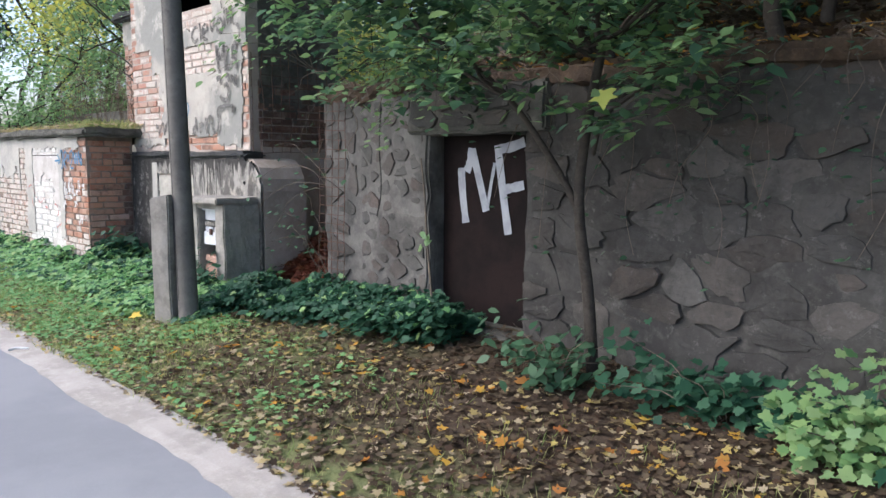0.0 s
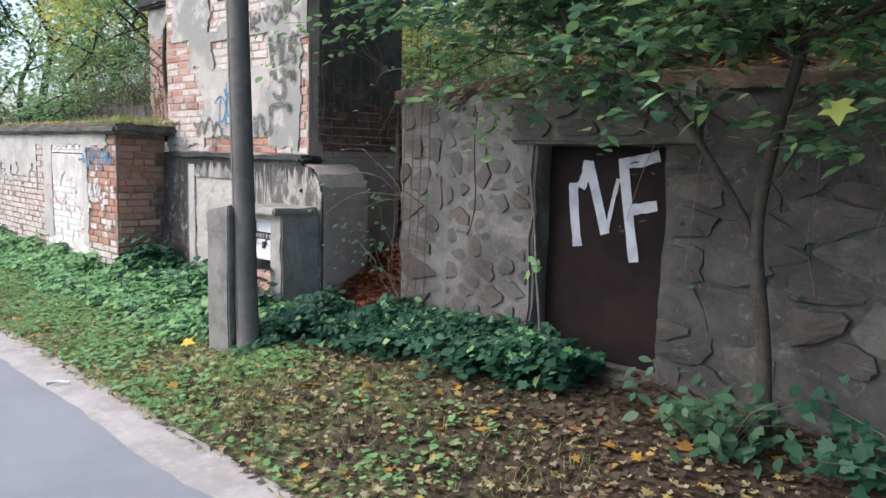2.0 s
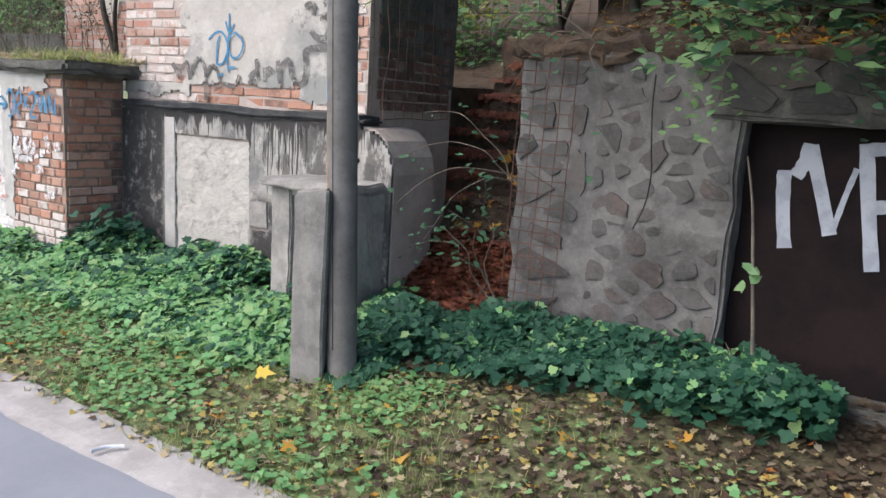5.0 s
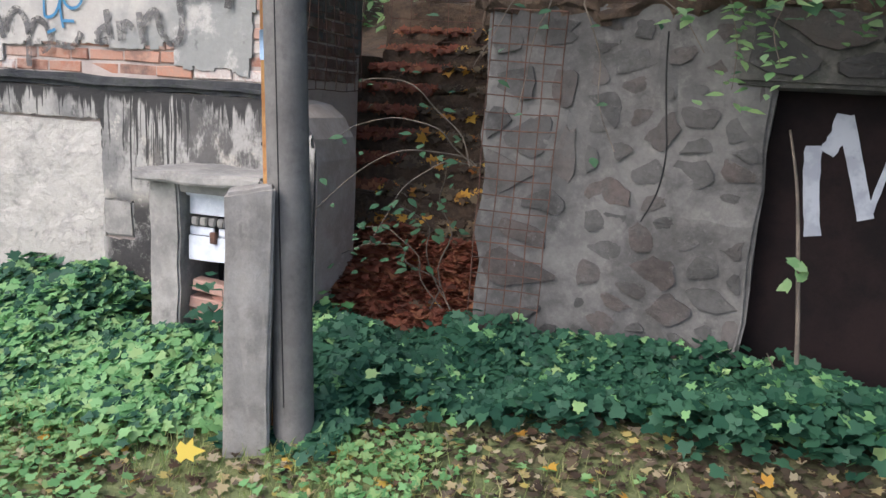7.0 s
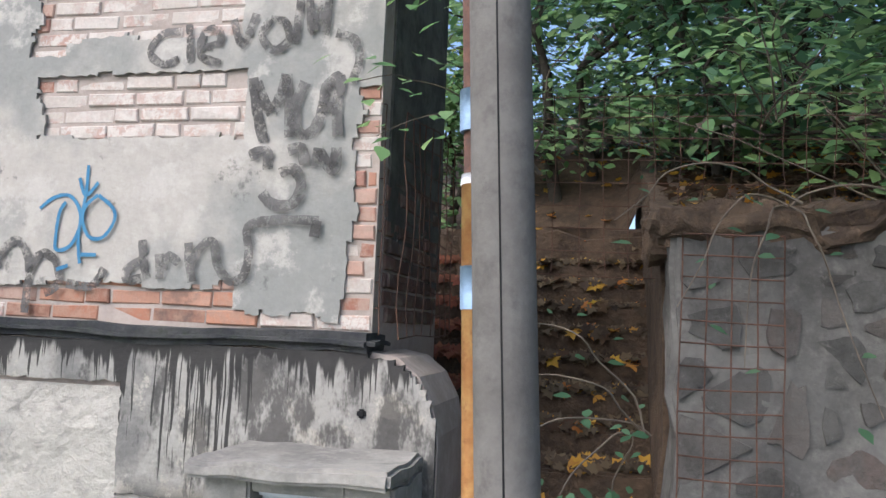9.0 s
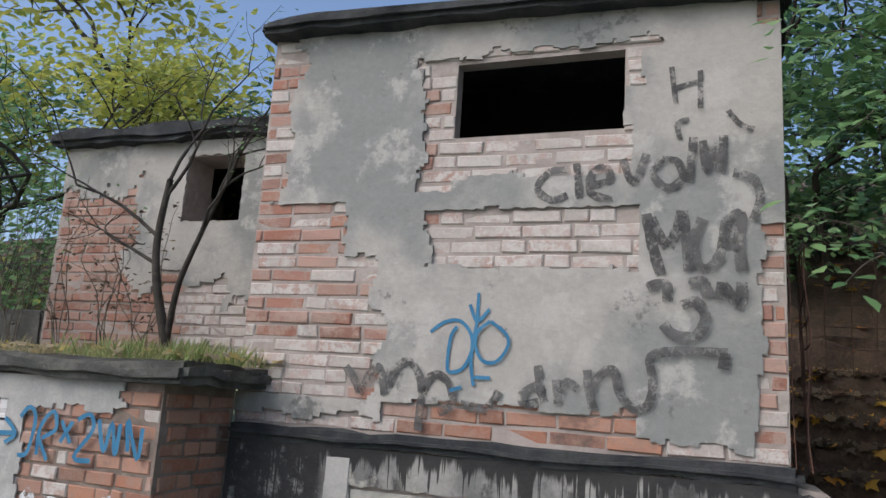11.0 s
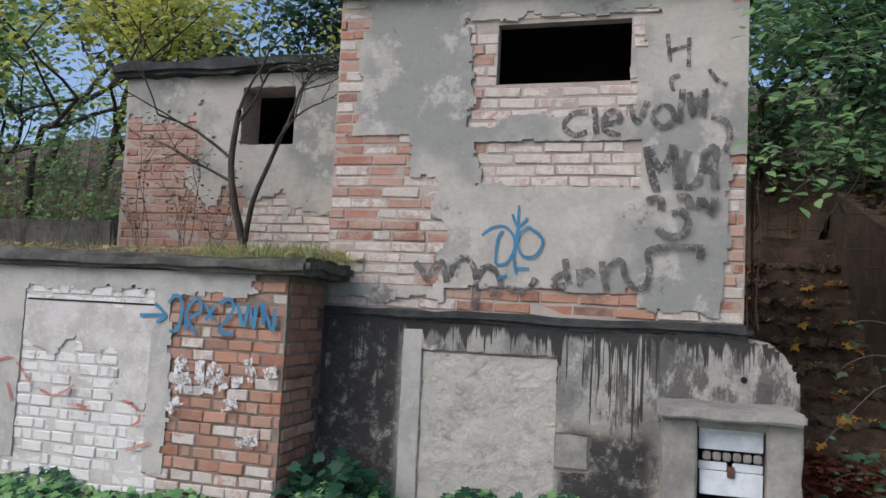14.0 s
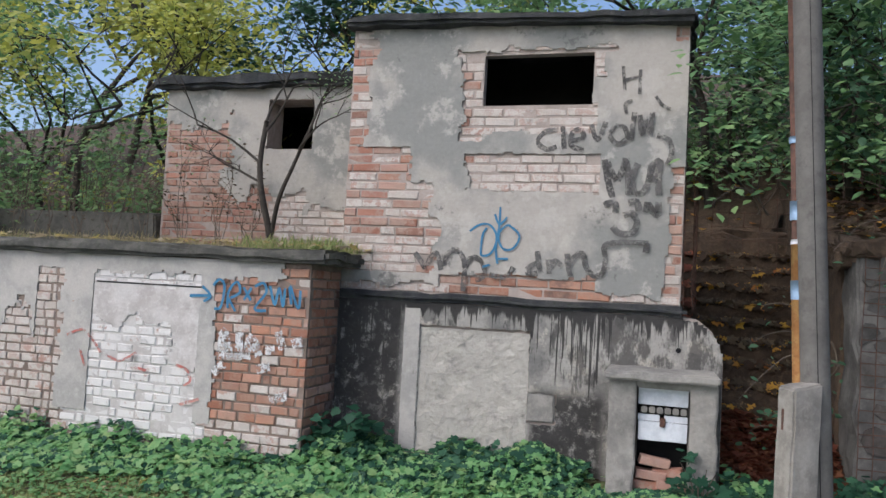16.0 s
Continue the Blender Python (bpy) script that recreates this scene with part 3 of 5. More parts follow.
def bank(name, xs, ys):
    verts = [(x, y, bank_height(x, y)) for y in ys for x in xs]
    w = len(xs)
    faces = [(j * w + i, j * w + i + 1, (j + 1) * w + i + 1, (j + 1) * w + i) for j in range(len(ys) - 1) for i in range(w - 1)]
    return tagged(link(name, mesh_of(name, verts, faces), M_MOULD), "steep wooded bank covered with brown leaves", "bank", kind="structure")


bank("ground_bank", [-5.6 + 0.3 * i for i in range(40)] + [8, 14, 30], [5.04 + 0.3 * i for i in range(20)] + [13, 20, 40])
bank("ground_bank_west", [-40, -30, -22, -18] + [-16 + 0.4 * i for i in range(23)] + [-6.84], [7.4 + 0.4 * i for i in range(10)] + [13, 20, 40])
bank("ground_bank_steps", [-6.84, -6.5, -6.2, -5.9, -5.6], [8.0, 8.6, 9.5, 11, 13, 20, 40])

# ---- transformer house ----
house = thing("derelict_house", -8.2, 5.9, 0, "derelict two-storey brick house with peeling render and graffiti", "house")
def wall_with_hole(parent, x0, x1, z0, z1, y0, y1, hx0, hx1, hz0, hz1):
    for a0, a1, b0, b1 in ((x0, hx0, z0, z1), (hx1, x1, z0, z1), (hx0, hx1, z0, hz0), (hx0, hx1, hz1, z1)):
        part("wall_section", box(a0, y0, b0, a1, y1, b1), M_MORTAR, parent)


X0, X1, F = -9.6, -6.88, 4.50
wall_with_hole(house, X0, X1, 1.5, 3.76, F + 0.006, F + 0.09, -8.45, -7.58, 3.085, 3.495)
part("side_wall", box(X0, F + 0.09, 1.5, X0 + 0.3, 5.6, 3.76), M_MORTAR, house)
part("side_wall", box(X1 - 0.3, F + 0.09, 0.2, X1, 5.6, 3.76), M_MORTAR, house)
# Inner faces are painted black so the room behind the window looks unlit.
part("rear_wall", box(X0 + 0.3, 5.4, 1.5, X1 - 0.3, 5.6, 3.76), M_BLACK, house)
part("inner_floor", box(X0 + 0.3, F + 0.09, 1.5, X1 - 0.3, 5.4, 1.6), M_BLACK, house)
part("shade_lining", box(X0 + 0.3, F + 0.09, 1.6, X0 + 0.33, 5.4, 3.76), M_BLACK, house)
part("shade_lining", box(X1 - 0.33, F + 0.09, 1.6, X1 - 0.3, 5.4, 3.76), M_BLACK, house)
part("plinth_wall", box(X0, 4.46, -0.1, -6.86, 4.95, 1.49, 0.015), M_MORTAR, house)
ROUND = [(-6.86, -0.1), (-6.575, -0.1), (-6.575, 1.17), (-6.60, 1.29), (-6.66, 1.40), (-6.75, 1.47), (-6.86, 1.49)]
bm = bmesh.new()
shell = bm.faces.new([bm.verts.new((x, 4.46, z)) for x, z in ROUND])
for v in bmesh.ops.extrude_face_region(bm, geom=[shell])["geom"]:
    if isinstance(v, bmesh.types.BMVert):
        v.co.y = 4.95
part("plinth_end", bm, M_MORTAR, house, "rounded crumbling end of the plinth")
part("ledge", box(X0 - 0.01, 4.40, 1.485, -6.84, 4.66, 1.56, 0.03, 0.02, 16), M_TAR, house, "sooty rounded ledge")
bm = box(X0 - 0.06, 4.36, 3.715, X1 + 0.05, 5.75, 3.80, 0.03, 0.035, 16)
for v in bm.verts:
    v.co.z -= 0.027 * (v.co.x + 8.24)
roof = part("roof", bm, M_TAR, house, "sagging black tarred roof slab")


def house_coat(x, z):
    """Where the upper render still clings."""
    r = ragged(x, z, 4.2, 0.11, 1.0)
    if -8.45 < x < -7.58 and 3.075 < z < 3.505:
        return False
    if x < X0 + 0.17 + r and z > 2.2:
        return False
    if x < -8.78 + r * 1.6 - max(0, z - 2.35) * 0.9 and 1.72 < z < 2.75:
        return False
    if z < 1.74 + r * 0.6 and x > -8.75 and x < -7.5:
        return False
    if z < 1.62 + r * 0.4:
        return False
    if -8.52 + r < x < -7.53 and 2.86 + r * 0.3 < z < 3.095:
        return False
    if -8.56 + r * 0.6 < x < -7.50 and 2.40 + r * 0.2 < z < 2.70 + r * 0.1:
        return False
    if (-8.63 + r * 0.7 < x < -8.44 and 2.8 < z < 3.5) or (-8.7 + r < x < -7.4 + r * 0.5 and 3.485 < z < 3.54 + r * 0.5):
        return False
    if -7.62 < x < -7.5 + r * 0.5 and 3.3 < z < 3.5:
        return False
    if x > X1 - 0.11 + r * 0.4 and (z < 2.6 or z > 3.55):
        return False
    return True


plate("render_coat", X0, X1, 1.56, 3.75, F, 0.014, house_coat, M_FACADE, house, 0.02, "patchy beige and grey render")


def lower_coat(x, z):
    if -8.86 < x < -7.96 and z < 1.30:
        return False
    if x > -6.86 and z > 1.17 + math.sqrt(max(0.0, 1 - ((x + 6.86) / 0.28) ** 2)) * 0.30:
        return False
    return not (-7.98 < x < -7.75 and 0.62 < z < 0.86)


plate("plinth_coat", X0, -6.58, 0.0, 1.485, 4.45, 0.02, lower_coat, M_PLINTH, house, 0.022, "grey render with black runs", 0.008)
plate("walled_up_door", -8.85, -7.97, 0.0, 1.29, 4.455, 0.012, lambda x, z: True, M_PATCH, house, 0.03, "walled-up doorway in lumpy cream render", 0.012)
part("door_reveal", box(-8.99, 4.425, 0.0, -8.85, 4.47, 1.44, 0.006, 0.004, 4), M_SMOOTH, house, "smooth pale strip beside the walled-up doorway")
part("loose_block", box(-7.97, 4.43, 0.63, -7.76, 4.5, 0.85, 0.012, 0.008, 3), M_CONCRETE, house, "dark grey patch block")
# A black block stands in for the dark of a small hole.
part("wall_hole", box(-6.90, 4.418, 1.23, -6.865, 4.44, 1.265, 0.008), M_BLACK, house)
# The side's render is darker than the front's.
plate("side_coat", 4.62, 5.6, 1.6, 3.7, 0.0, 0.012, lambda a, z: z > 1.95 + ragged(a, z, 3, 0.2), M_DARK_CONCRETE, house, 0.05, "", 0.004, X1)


def house_pick(x, z):
    if -8.46 < x < -7.59 and 3.085 < z < 3.495:
        return None
    edges = [house_coat(x + dx, z + dz) for dx in (-0.09, 0, 0.09) for dz in (-0.02, 0.02)]
    if all(edges):
        return None
    if -8.6 < x < -7.45 and z < 1.78:
        return M_BRICK_OUT
    return M_BRICK_PALE if (-8.58 < x < -7.4 and z > 2.35) or z < 1.66 or (x < -8.9 and z < 2.0) else (M_BRICK if random.Random(int(x * 900) + int(z * 77000)).random() < 0.62 else M_BRICK_PALE)


# ---- meter niche ----
niche = thing("meter_niche", -7.0, 4.28, 0.1, "crumbling concrete meter niche with broken white enamel panels", "niche")
part("cheek", box(-7.340, 4.050, 0.050, -7.150, 4.440, 1.050, 0.012, 0.016, 6), M_CONCRETE, niche)
part("cheek", box(-6.800, 4.050, 0.050, -6.625, 4.440, 1.050, 0.012, 0.016, 6), M_CONCRETE, niche)
part("lintel", box(-7.150, 4.060, 1.000, -6.800, 4.440, 1.050, 0.006, 0.005, 4), M_CONCRETE, niche)
part("cap", box(-7.370, 3.970, 1.050, -6.625, 4.440, 1.110, 0.014, 0.014, 8), M_CONCRETE, niche, "overhanging chipped concrete cap")
# Black back imitates the shade deep inside the niche.
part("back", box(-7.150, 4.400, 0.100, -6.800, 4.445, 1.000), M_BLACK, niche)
part("inner_frame", box(-7.141, 4.100, 0.980, -6.810, 4.150, 1.000, 0.003), M_TIN, niche)
part("panel", box(-7.141, 4.130, 0.880, -6.810, 4.145, 0.985, 0.004), M_TIN, niche, "scuffed white enamel panel")
bent = part("panel", box(-7.132, 4.110, 0.640, -6.810, 4.125, 0.770, 0.004, 0.006, 4), M_TIN, niche, "bent white enamel panel")
part("panel", box(-7.141, 4.130, 0.770, -6.994, 4.145, 0.815, 0.004), M_TIN, niche)
part("panel", box(-6.966, 4.130, 0.770, -6.810, 4.145, 0.815, 0.004), M_TIN, niche)
for i in range(6):
    part("fuse_holder", box(-7.12 + 0.052 * i, 4.11, 0.825, -7.078 + 0.052 * i, 4.15, 0.868, 0.006), M_CONCRETE, niche)
part("bracket", box(-6.994, 4.090, 0.740, -6.957, 4.115, 0.800, 0.004), M_RUST, bent, "rusty bracket")
for k, (bx, bz, tilt) in enumerate(((-7.04, 0.40, 4), (-6.93, 0.42, -7), (-7.02, 0.49, 9), (-7.08, 0.33, 0), (-6.9, 0.34, 3))):
    loose = tagged(new("loose_brick", brick_mesh(0.2, 0.063, 0.09, k % 4, M_BRICK)), "broken red brick lying in the niche", "brick", "bricks in the niche")
    loose.matrix_basis = pose(bx, 4.17 + 0.02 * (k % 2), bz, 0, tilt, tilt)

# ---- brick outhouse with planted roof ----
out = thing("brick_outhouse", -11.4, 4.3, 0, "low brick outhouse with whitewashed panel and grass-grown slab roof", "outhouse")
B0, B1, BF = -14.2, -9.56, 3.88
part("front_wall", box(B0, BF + 0.007, -0.1, B1 - 0.008, 4.2, 1.74), M_MORTAR_DARK, out)
part("whitewash_joints", box(-11.75, BF + 0.004, 0.3, -10.4, BF + 0.02, 1.6), M_MORTAR_WHITE, out)
part("end_wall", box(B1 - 0.4, 4.2, -0.1, B1 - 0.008, 4.44, 1.74), M_MORTAR_DARK, out)
part("roof_slab", box(B0 - 0.1, BF - 0.09, 1.735, B1 + 0.16, 5.45, 1.84, 0.03, 0.04, 18), M_DARK_CONCRETE, out, "dark mossy concrete roof slab")


def white_panel(x, z):
    return -11.75 < x < -10.42 and z > 0.3


def out_coat(x, z):
    r = ragged(x, z, 5, 0.09, 4)
    if -11.52 < x < -10.5 and 0.3 < z < 1.52:
        return z > 1.2 + r * 1.5 or (x > -10.75 + r and z > 0.9 + r)
    if (-11.85 + r < x < -11.52) or (-10.5 <= x < -10.36 + r * 0.5):
        return z > 0.45
    return -12.1 < x < -9.75 + r and z > 1.60 + r * 0.5 or (x <= -12.1 and z > 1.2 + r * 4)


plate("render_coat", B0, B1, 0.1, 1.735, BF, 0.010, lambda x, z: out_coat(x, z) and not (-11.52 < x < -10.5 and z < 1.52), M_SMOOTH, out, 0.025)
plate("whitewash_coat", -11.52, -10.5, 0.3, 1.52, BF, 0.008, out_coat, M_MORTAR_WHITE, out, 0.02, "whitewashed render panel")
part("panel_crack", box(-11.5, BF - 0.012, 1.505, -10.5, BF + 0.01, 1.516), M_BLACK, out)


def out_pick(x, z):
    if all(out_coat(x + d, z + e) for d in (-0.1, 0.1) for e in (-0.03, 0.03)):
        return None
    if white_panel(x, z):
        return M_BRICK_WHITE
    return M_BRICK_PALE if z < 0.5 or x < -11.8 or random.Random(int(x * 700) + int(z * 9100)).random() < 0.12 else M_BRICK_OUT


# ---- rear shed on the terrace ----
shed = thing("rear_shed", -10.9, 6.2, 1.8, "brick shed with peeling render and a broken dark window", "shed")
SX0, SX1, SF = -12.12, -9.6, 5.45
wall_with_hole(shed, SX0, SX1, 1.75, 3.55, SF + 0.006, SF + 0.3, -10.92, -10.42, 2.92, 3.42)
part("side_wall", box(SX0, SF + 0.3, 1.75, SX0 + 0.3, 7.4, 3.55), M_MORTAR, shed)
# Shed interior is blackened to imitate the dark behind its window.
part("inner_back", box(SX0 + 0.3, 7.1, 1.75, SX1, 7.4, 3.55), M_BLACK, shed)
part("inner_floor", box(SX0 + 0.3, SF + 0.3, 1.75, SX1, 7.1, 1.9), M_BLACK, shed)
part("roof", box(SX0 - 0.12, SF - 0.13, 3.545, SX1, 7.5, 3.67, 0.03, 0.05, 14), M_TAR, shed, "ragged black roof edge")


def shed_coat(x, z):
    r = ragged(x, z, 3.6, 0.22, 9)
    if -10.93 < x < -10.41 and 2.91 < z < 3.43:
        return False
    if x > -10.45 + r * 0.3:
        return z > 2.3 + r * 0.6
    return (x > -11.35 + r and z > 2.45 + r) or (z > 3.25 + r)


plate("render_coat", SX0, SX1, 1.8, 3.545, SF, 0.012, shed_coat, M_FACADE, shed, 0.03)


def shed_pick(x, z):
    if -10.92 < x < -10.42 and 2.92 < z < 3.42:
        return None
    return None if all(shed_coat(x + d, z) for d in (-0.1, 0.1)) else (M_BRICK_PALE if x > -10.9 else M_BRICK)


low_wall = thing("wall_terrace", -14, 5.6, 1.8, "low grey terrace wall behind dry weeds", "wall", kind="structure")
part("wall_body", box(-19, 5.6, 1.7, -12.3, 5.85, 2.25, 0.02, 0.02, 8), M_DARK_CONCRETE, low_wall)
terrace = link("terrace", mesh_of("terrace", [(-20, 3.9, 1.8), (-9.5, 3.9, 1.8), (-9.5, 7.5, 1.84), (-20, 7.5, 1.84), (-9.5, 5.55, 1.82), (-7.5, 5.55, 1.82), (-7.5, 7.5, 1.84)], [(0, 1, 4, 2, 3), (4, 5, 6, 2)]), M_SOIL)
tagged(terrace, "earth on the outhouse roof and terrace", "ground", kind="structure")
far_wall = thing("wall_far", -30, 6.4, 0, "far brick wall along the road", "wall", kind="structure")
part("wall_body", box(-45, 6.2, 0, -19, 6.6, 1.9), M_MORTAR, far_wall)

# ---- graffiti ----
BLUE_TAG = [
    [(-8.50, 2.07), (-8.43, 2.12), (-8.35, 2.13), (-8.29, 2.07), (-8.28, 1.99), (-8.32, 1.90), (-8.39, 1.88), (-8.40, 1.94), (-8.39, 2.05), (-8.36, 2.10)],
    [(-8.26, 2.27), (-8.26, 2.14)],
    [(-8.30, 2.21), (-8.26, 2.13), (-8.20, 2.19)],
    [(-8.26, 2.13), (-8.28, 1.96), (-8.27, 1.86), (-8.26, 1.82)],
    [(-8.26, 1.86), (-8.18, 1.86)],
    [(-8.38, 1.79), (-8.32, 1.81)],
    [(-8.19, 2.13), (-8.11, 2.07), (-8.10, 2.01), (-8.15, 1.94), (-8.22, 1.94), (-8.26, 2.01), (-8.25, 2.08), (-8.19, 2.13)],
]
TAG_LOW = [
    [(-8.95, 1.88), (-8.89, 1.81), (-8.86, 1.75)],
    [(-8.86, 1.75), (-8.81, 1.85), (-8.76, 1.88), (-8.72, 1.75)],
    [(-8.70, 1.78), (-8.67, 1.88), (-8.60, 1.92), (-8.54, 1.85), (-8.52, 1.76)],
    [(-8.53, 1.59), (-8.52, 1.76), (-8.47, 1.86), (-8.39, 1.83), (-8.36, 1.73), (-8.43, 1.68)],
    [(-8.32, 1.73), (-8.19, 1.72), (-8.13, 1.80)],
    [(-7.95, 1.93), (-7.93, 1.81), (-7.91, 1.76)],
    [(-7.95, 1.84), (-8.01, 1.80), (-8.01, 1.75), (-7.94, 1.76)],
    [(-7.86, 1.87), (-7.85, 1.76)],
    [(-7.84, 1.81), (-7.81, 1.86), (-7.76, 1.83)],
    [(-7.72, 1.92), (-7.71, 1.84), (-7.69, 1.75)],
    [(-7.71, 1.83), (-7.65, 1.91), (-7.60, 1.92), (-7.57, 1.82), (-7.51, 1.76), (-7.45, 1.78), (-7.43, 1.88), (-7.44, 1.99), (-7.32, 2.02), (-7.12, 2.02)],
    [(-7.13, 2.02), (-7.14, 1.95)],
]
TAG_MID = [
    [(-7.47, 2.65), (-7.44, 2.50), (-7.40, 2.36)],
    [(-7.45, 2.63), (-7.41, 2.54), (-7.37, 2.49)],
    [(-7.37, 2.49), (-7.33, 2.57), (-7.31, 2.66)],
    [(-7.31, 2.66), (-7.29, 2.51), (-7.28, 2.38)],
    [(-7.22, 2.62), (-7.26, 2.51), (-7.24, 2.40), (-7.18, 2.40), (-7.14, 2.48), (-7.12, 2.61)],
    [(-7.12, 2.60), (-7.06, 2.64), (-7.07, 2.50), (-7.06, 2.38)],
    [(-7.16, 2.51), (-7.07, 2.50)],
    [(-7.46, 2.30), (-7.38, 2.32), (-7.37, 2.24)],
    [(-7.39, 2.14), (-7.34, 2.09), (-7.25, 2.09), (-7.21, 2.17), (-7.25, 2.24), (-7.31, 2.22)],
    [(-7.28, 2.32), (-7.22, 2.33), (-7.20, 2.26)],
    [(-7.15, 2.25), (-7.14, 2.33)],
    [(-7.14, 2.32), (-7.07, 2.23), (-7.06, 2.33)],
]
TAG_TOP = [
    [(-7.84, 2.88), (-7.93, 2.87), (-7.99, 2.79), (-7.92, 2.73), (-7.84, 2.75)],
    [(-7.80, 2.91), (-7.79, 2.83), (-7.78, 2.73)],
    [(-7.74, 2.79), (-7.64, 2.82), (-7.66, 2.88), (-7.72, 2.86), (-7.73, 2.76), (-7.63, 2.72)],
    [(-7.58, 2.92), (-7.53, 2.80), (-7.47, 2.94)],
    [(-7.40, 2.91), (-7.44, 2.84), (-7.38, 2.77), (-7.31, 2.81), (-7.33, 2.89), (-7.40, 2.91)],
    [(-7.26, 3.01), (-7.27, 2.90), (-7.28, 2.79)],
    [(-7.22, 2.99), (-7.20, 2.84), (-7.17, 2.96), (-7.14, 2.83), (-7.13, 3.01)],
    [(-7.09, 2.83), (-7.01, 2.80), (-6.98, 2.71), (-7.01, 2.61)],
]
TAG_SMALL = [
    [(-7.36, 3.37), (-7.34, 3.18)],
    [(-7.35, 3.26), (-7.22, 3.29)],
    [(-7.23, 3.34), (-7.23, 3.15)],
    [(-7.28, 3.10), (-7.33, 3.08), (-7.32, 3.00)],
    [(-7.11, 3.13), (-7.06, 3.06), (-7.00, 3.03)],
]
BLUE_BRICK = [
    [(-10.60, 1.44), (-10.42, 1.45)],
    [(-10.49, 1.52), (-10.41, 1.45), (-10.47, 1.40)],
    [(-10.39, 1.53), (-10.34, 1.58), (-10.29, 1.53), (-10.31, 1.37), (-10.37, 1.35)],
    [(-10.25, 1.36), (-10.25, 1.49), (-10.18, 1.57), (-10.15, 1.49), (-10.23, 1.44)],
    [(-10.25, 1.44), (-10.18, 1.34)],
    [(-10.12, 1.53), (-10.05, 1.43)],
    [(-10.05, 1.53), (-10.11, 1.43)],
    [(-10.02, 1.54), (-9.95, 1.57), (-9.92, 1.50), (-10.01, 1.37), (-9.91, 1.36)],
    [(-9.89, 1.55), (-9.84, 1.41), (-9.81, 1.54), (-9.77, 1.40), (-9.76, 1.54)],
    [(-9.70, 1.42), (-9.72, 1.56), (-9.64, 1.39), (-9.63, 1.53)],
]
WHITE_BRICK = [
    [(-10.29, 0.96), (-10.27, 1.18), (-10.20, 0.97)],
    [(-10.13, 0.97), (-10.13, 1.18)],
    [(-10.06, 0.98), (-10.03, 1.15), (-9.95, 1.01)],
    [(-9.90, 1.06), (-9.82, 1.07)],
    [(-9.80, 1.21), (-9.75, 1.07)],
    [(-9.68, 1.12), (-9.59, 1.15)],
    [(-10.34, 0.85), (-10.25, 0.93)],
    [(-9.84, 0.69), (-9.69, 0.73)],
    [(-9.96, 0.91), (-9.85, 0.94)],
]
RED_BRICK = [
    [(-11.75, 1.05), (-11.58, 1.10), (-11.40, 0.93)],
    [(-11.61, 0.95), (-11.55, 0.81)],
    [(-11.35, 0.92), (-11.21, 0.88), (-11.05, 0.96)],
    [(-11.07, 0.84), (-10.95, 0.82)],
    [(-10.68, 0.89), (-10.57, 0.85), (-10.54, 0.77), (-10.60, 0.73)],
    [(-10.62, 0.58), (-10.45, 0.64)],
]
ribbons("graffiti_tag", BLUE_TAG, 0.017, F - 0.0195, M_BLUE_SPRAY, "thin blue sprayed loops with an arrow on the render")
ribbons("graffiti_tag", TAG_LOW, 0.042, F - 0.0195, M_BLACK_SPRAY, "faded dark sprayed scrawl above the ledge")
ribbons("graffiti_tag", TAG_MID, 0.05, F - 0.0195, M_BLACK_SPRAY, "broad dark sprayed letters on the render")
ribbons("graffiti_tag", TAG_TOP, 0.038, F - 0.0195, M_BLACK_SPRAY, "dark sprayed scrawl beside the window")
ribbons("graffiti_tag", TAG_SMALL, 0.026, F - 0.0195, M_BLACK_SPRAY, "small dark sprayed marks on the render")
ribbons("graffiti_tag", BLUE_BRICK, 0.022, BF - 0.018, M_BLUE_SPRAY, "blue sprayed arrow and scrawl on red brick")
ribbons("graffiti_tag", WHITE_BRICK, 0.07, BF - 0.016, M_WORN_WHITE, "worn white painted strokes on red brick")
ribbons("graffiti_tag", RED_BRICK, 0.022, BF - 0.019, M_RED_SPRAY, "faded red sprayed curves on the whitewash")

# ---- pole, pipe, concrete post ----
pole = thing("utility_pole", -6.08, 3.42, 0, "round grey weathered wooden utility pole", "pole")
bm = bmesh.new()
tube(bm, [(-6.10 + 0.004 * noise.noise(Vector((0, 0, k))) - 0.018 * k, 3.42, -0.1 + 0.4 * k) for k in range(18)], 0.084, 0.074, 20)
part("shaft", bm, M_WOOD_POLE, pole)
bm = bmesh.new()
tube(bm, [(-6.115 - 0.018 * k, 3.338 + 0.0006 * k, 0.3 + 0.4 * k) for k in range(16)], 0.0035, 0.002, 5)
part("drying_crack", bm, M_BLACK, pole, "dark drying crack")
pipe = thing("cable_pipe", -6.19, 3.385, 0.1, "cable conduit, ochre painted below and rusty brown above", "pipe")
bm = bmesh.new()
tube(bm, [(-6.205, 3.435, 0.1), (-6.235, 3.435, 1.0), (-6.27, 3.435, 1.98)], 0.033, 0.033, 14)
part("lower_sleeve", bm, M_OCHRE, pipe, "ochre painted sleeve")
bm = bmesh.new()
tube(bm, [(-6.268, 3.437, 1.94), (-6.315, 3.437, 3.0), (-6.46, 3.437, 6.2)], 0.027, 0.024, 12)
part("upper_pipe", bm, M_RUST, pipe, "rusty brown pipe")
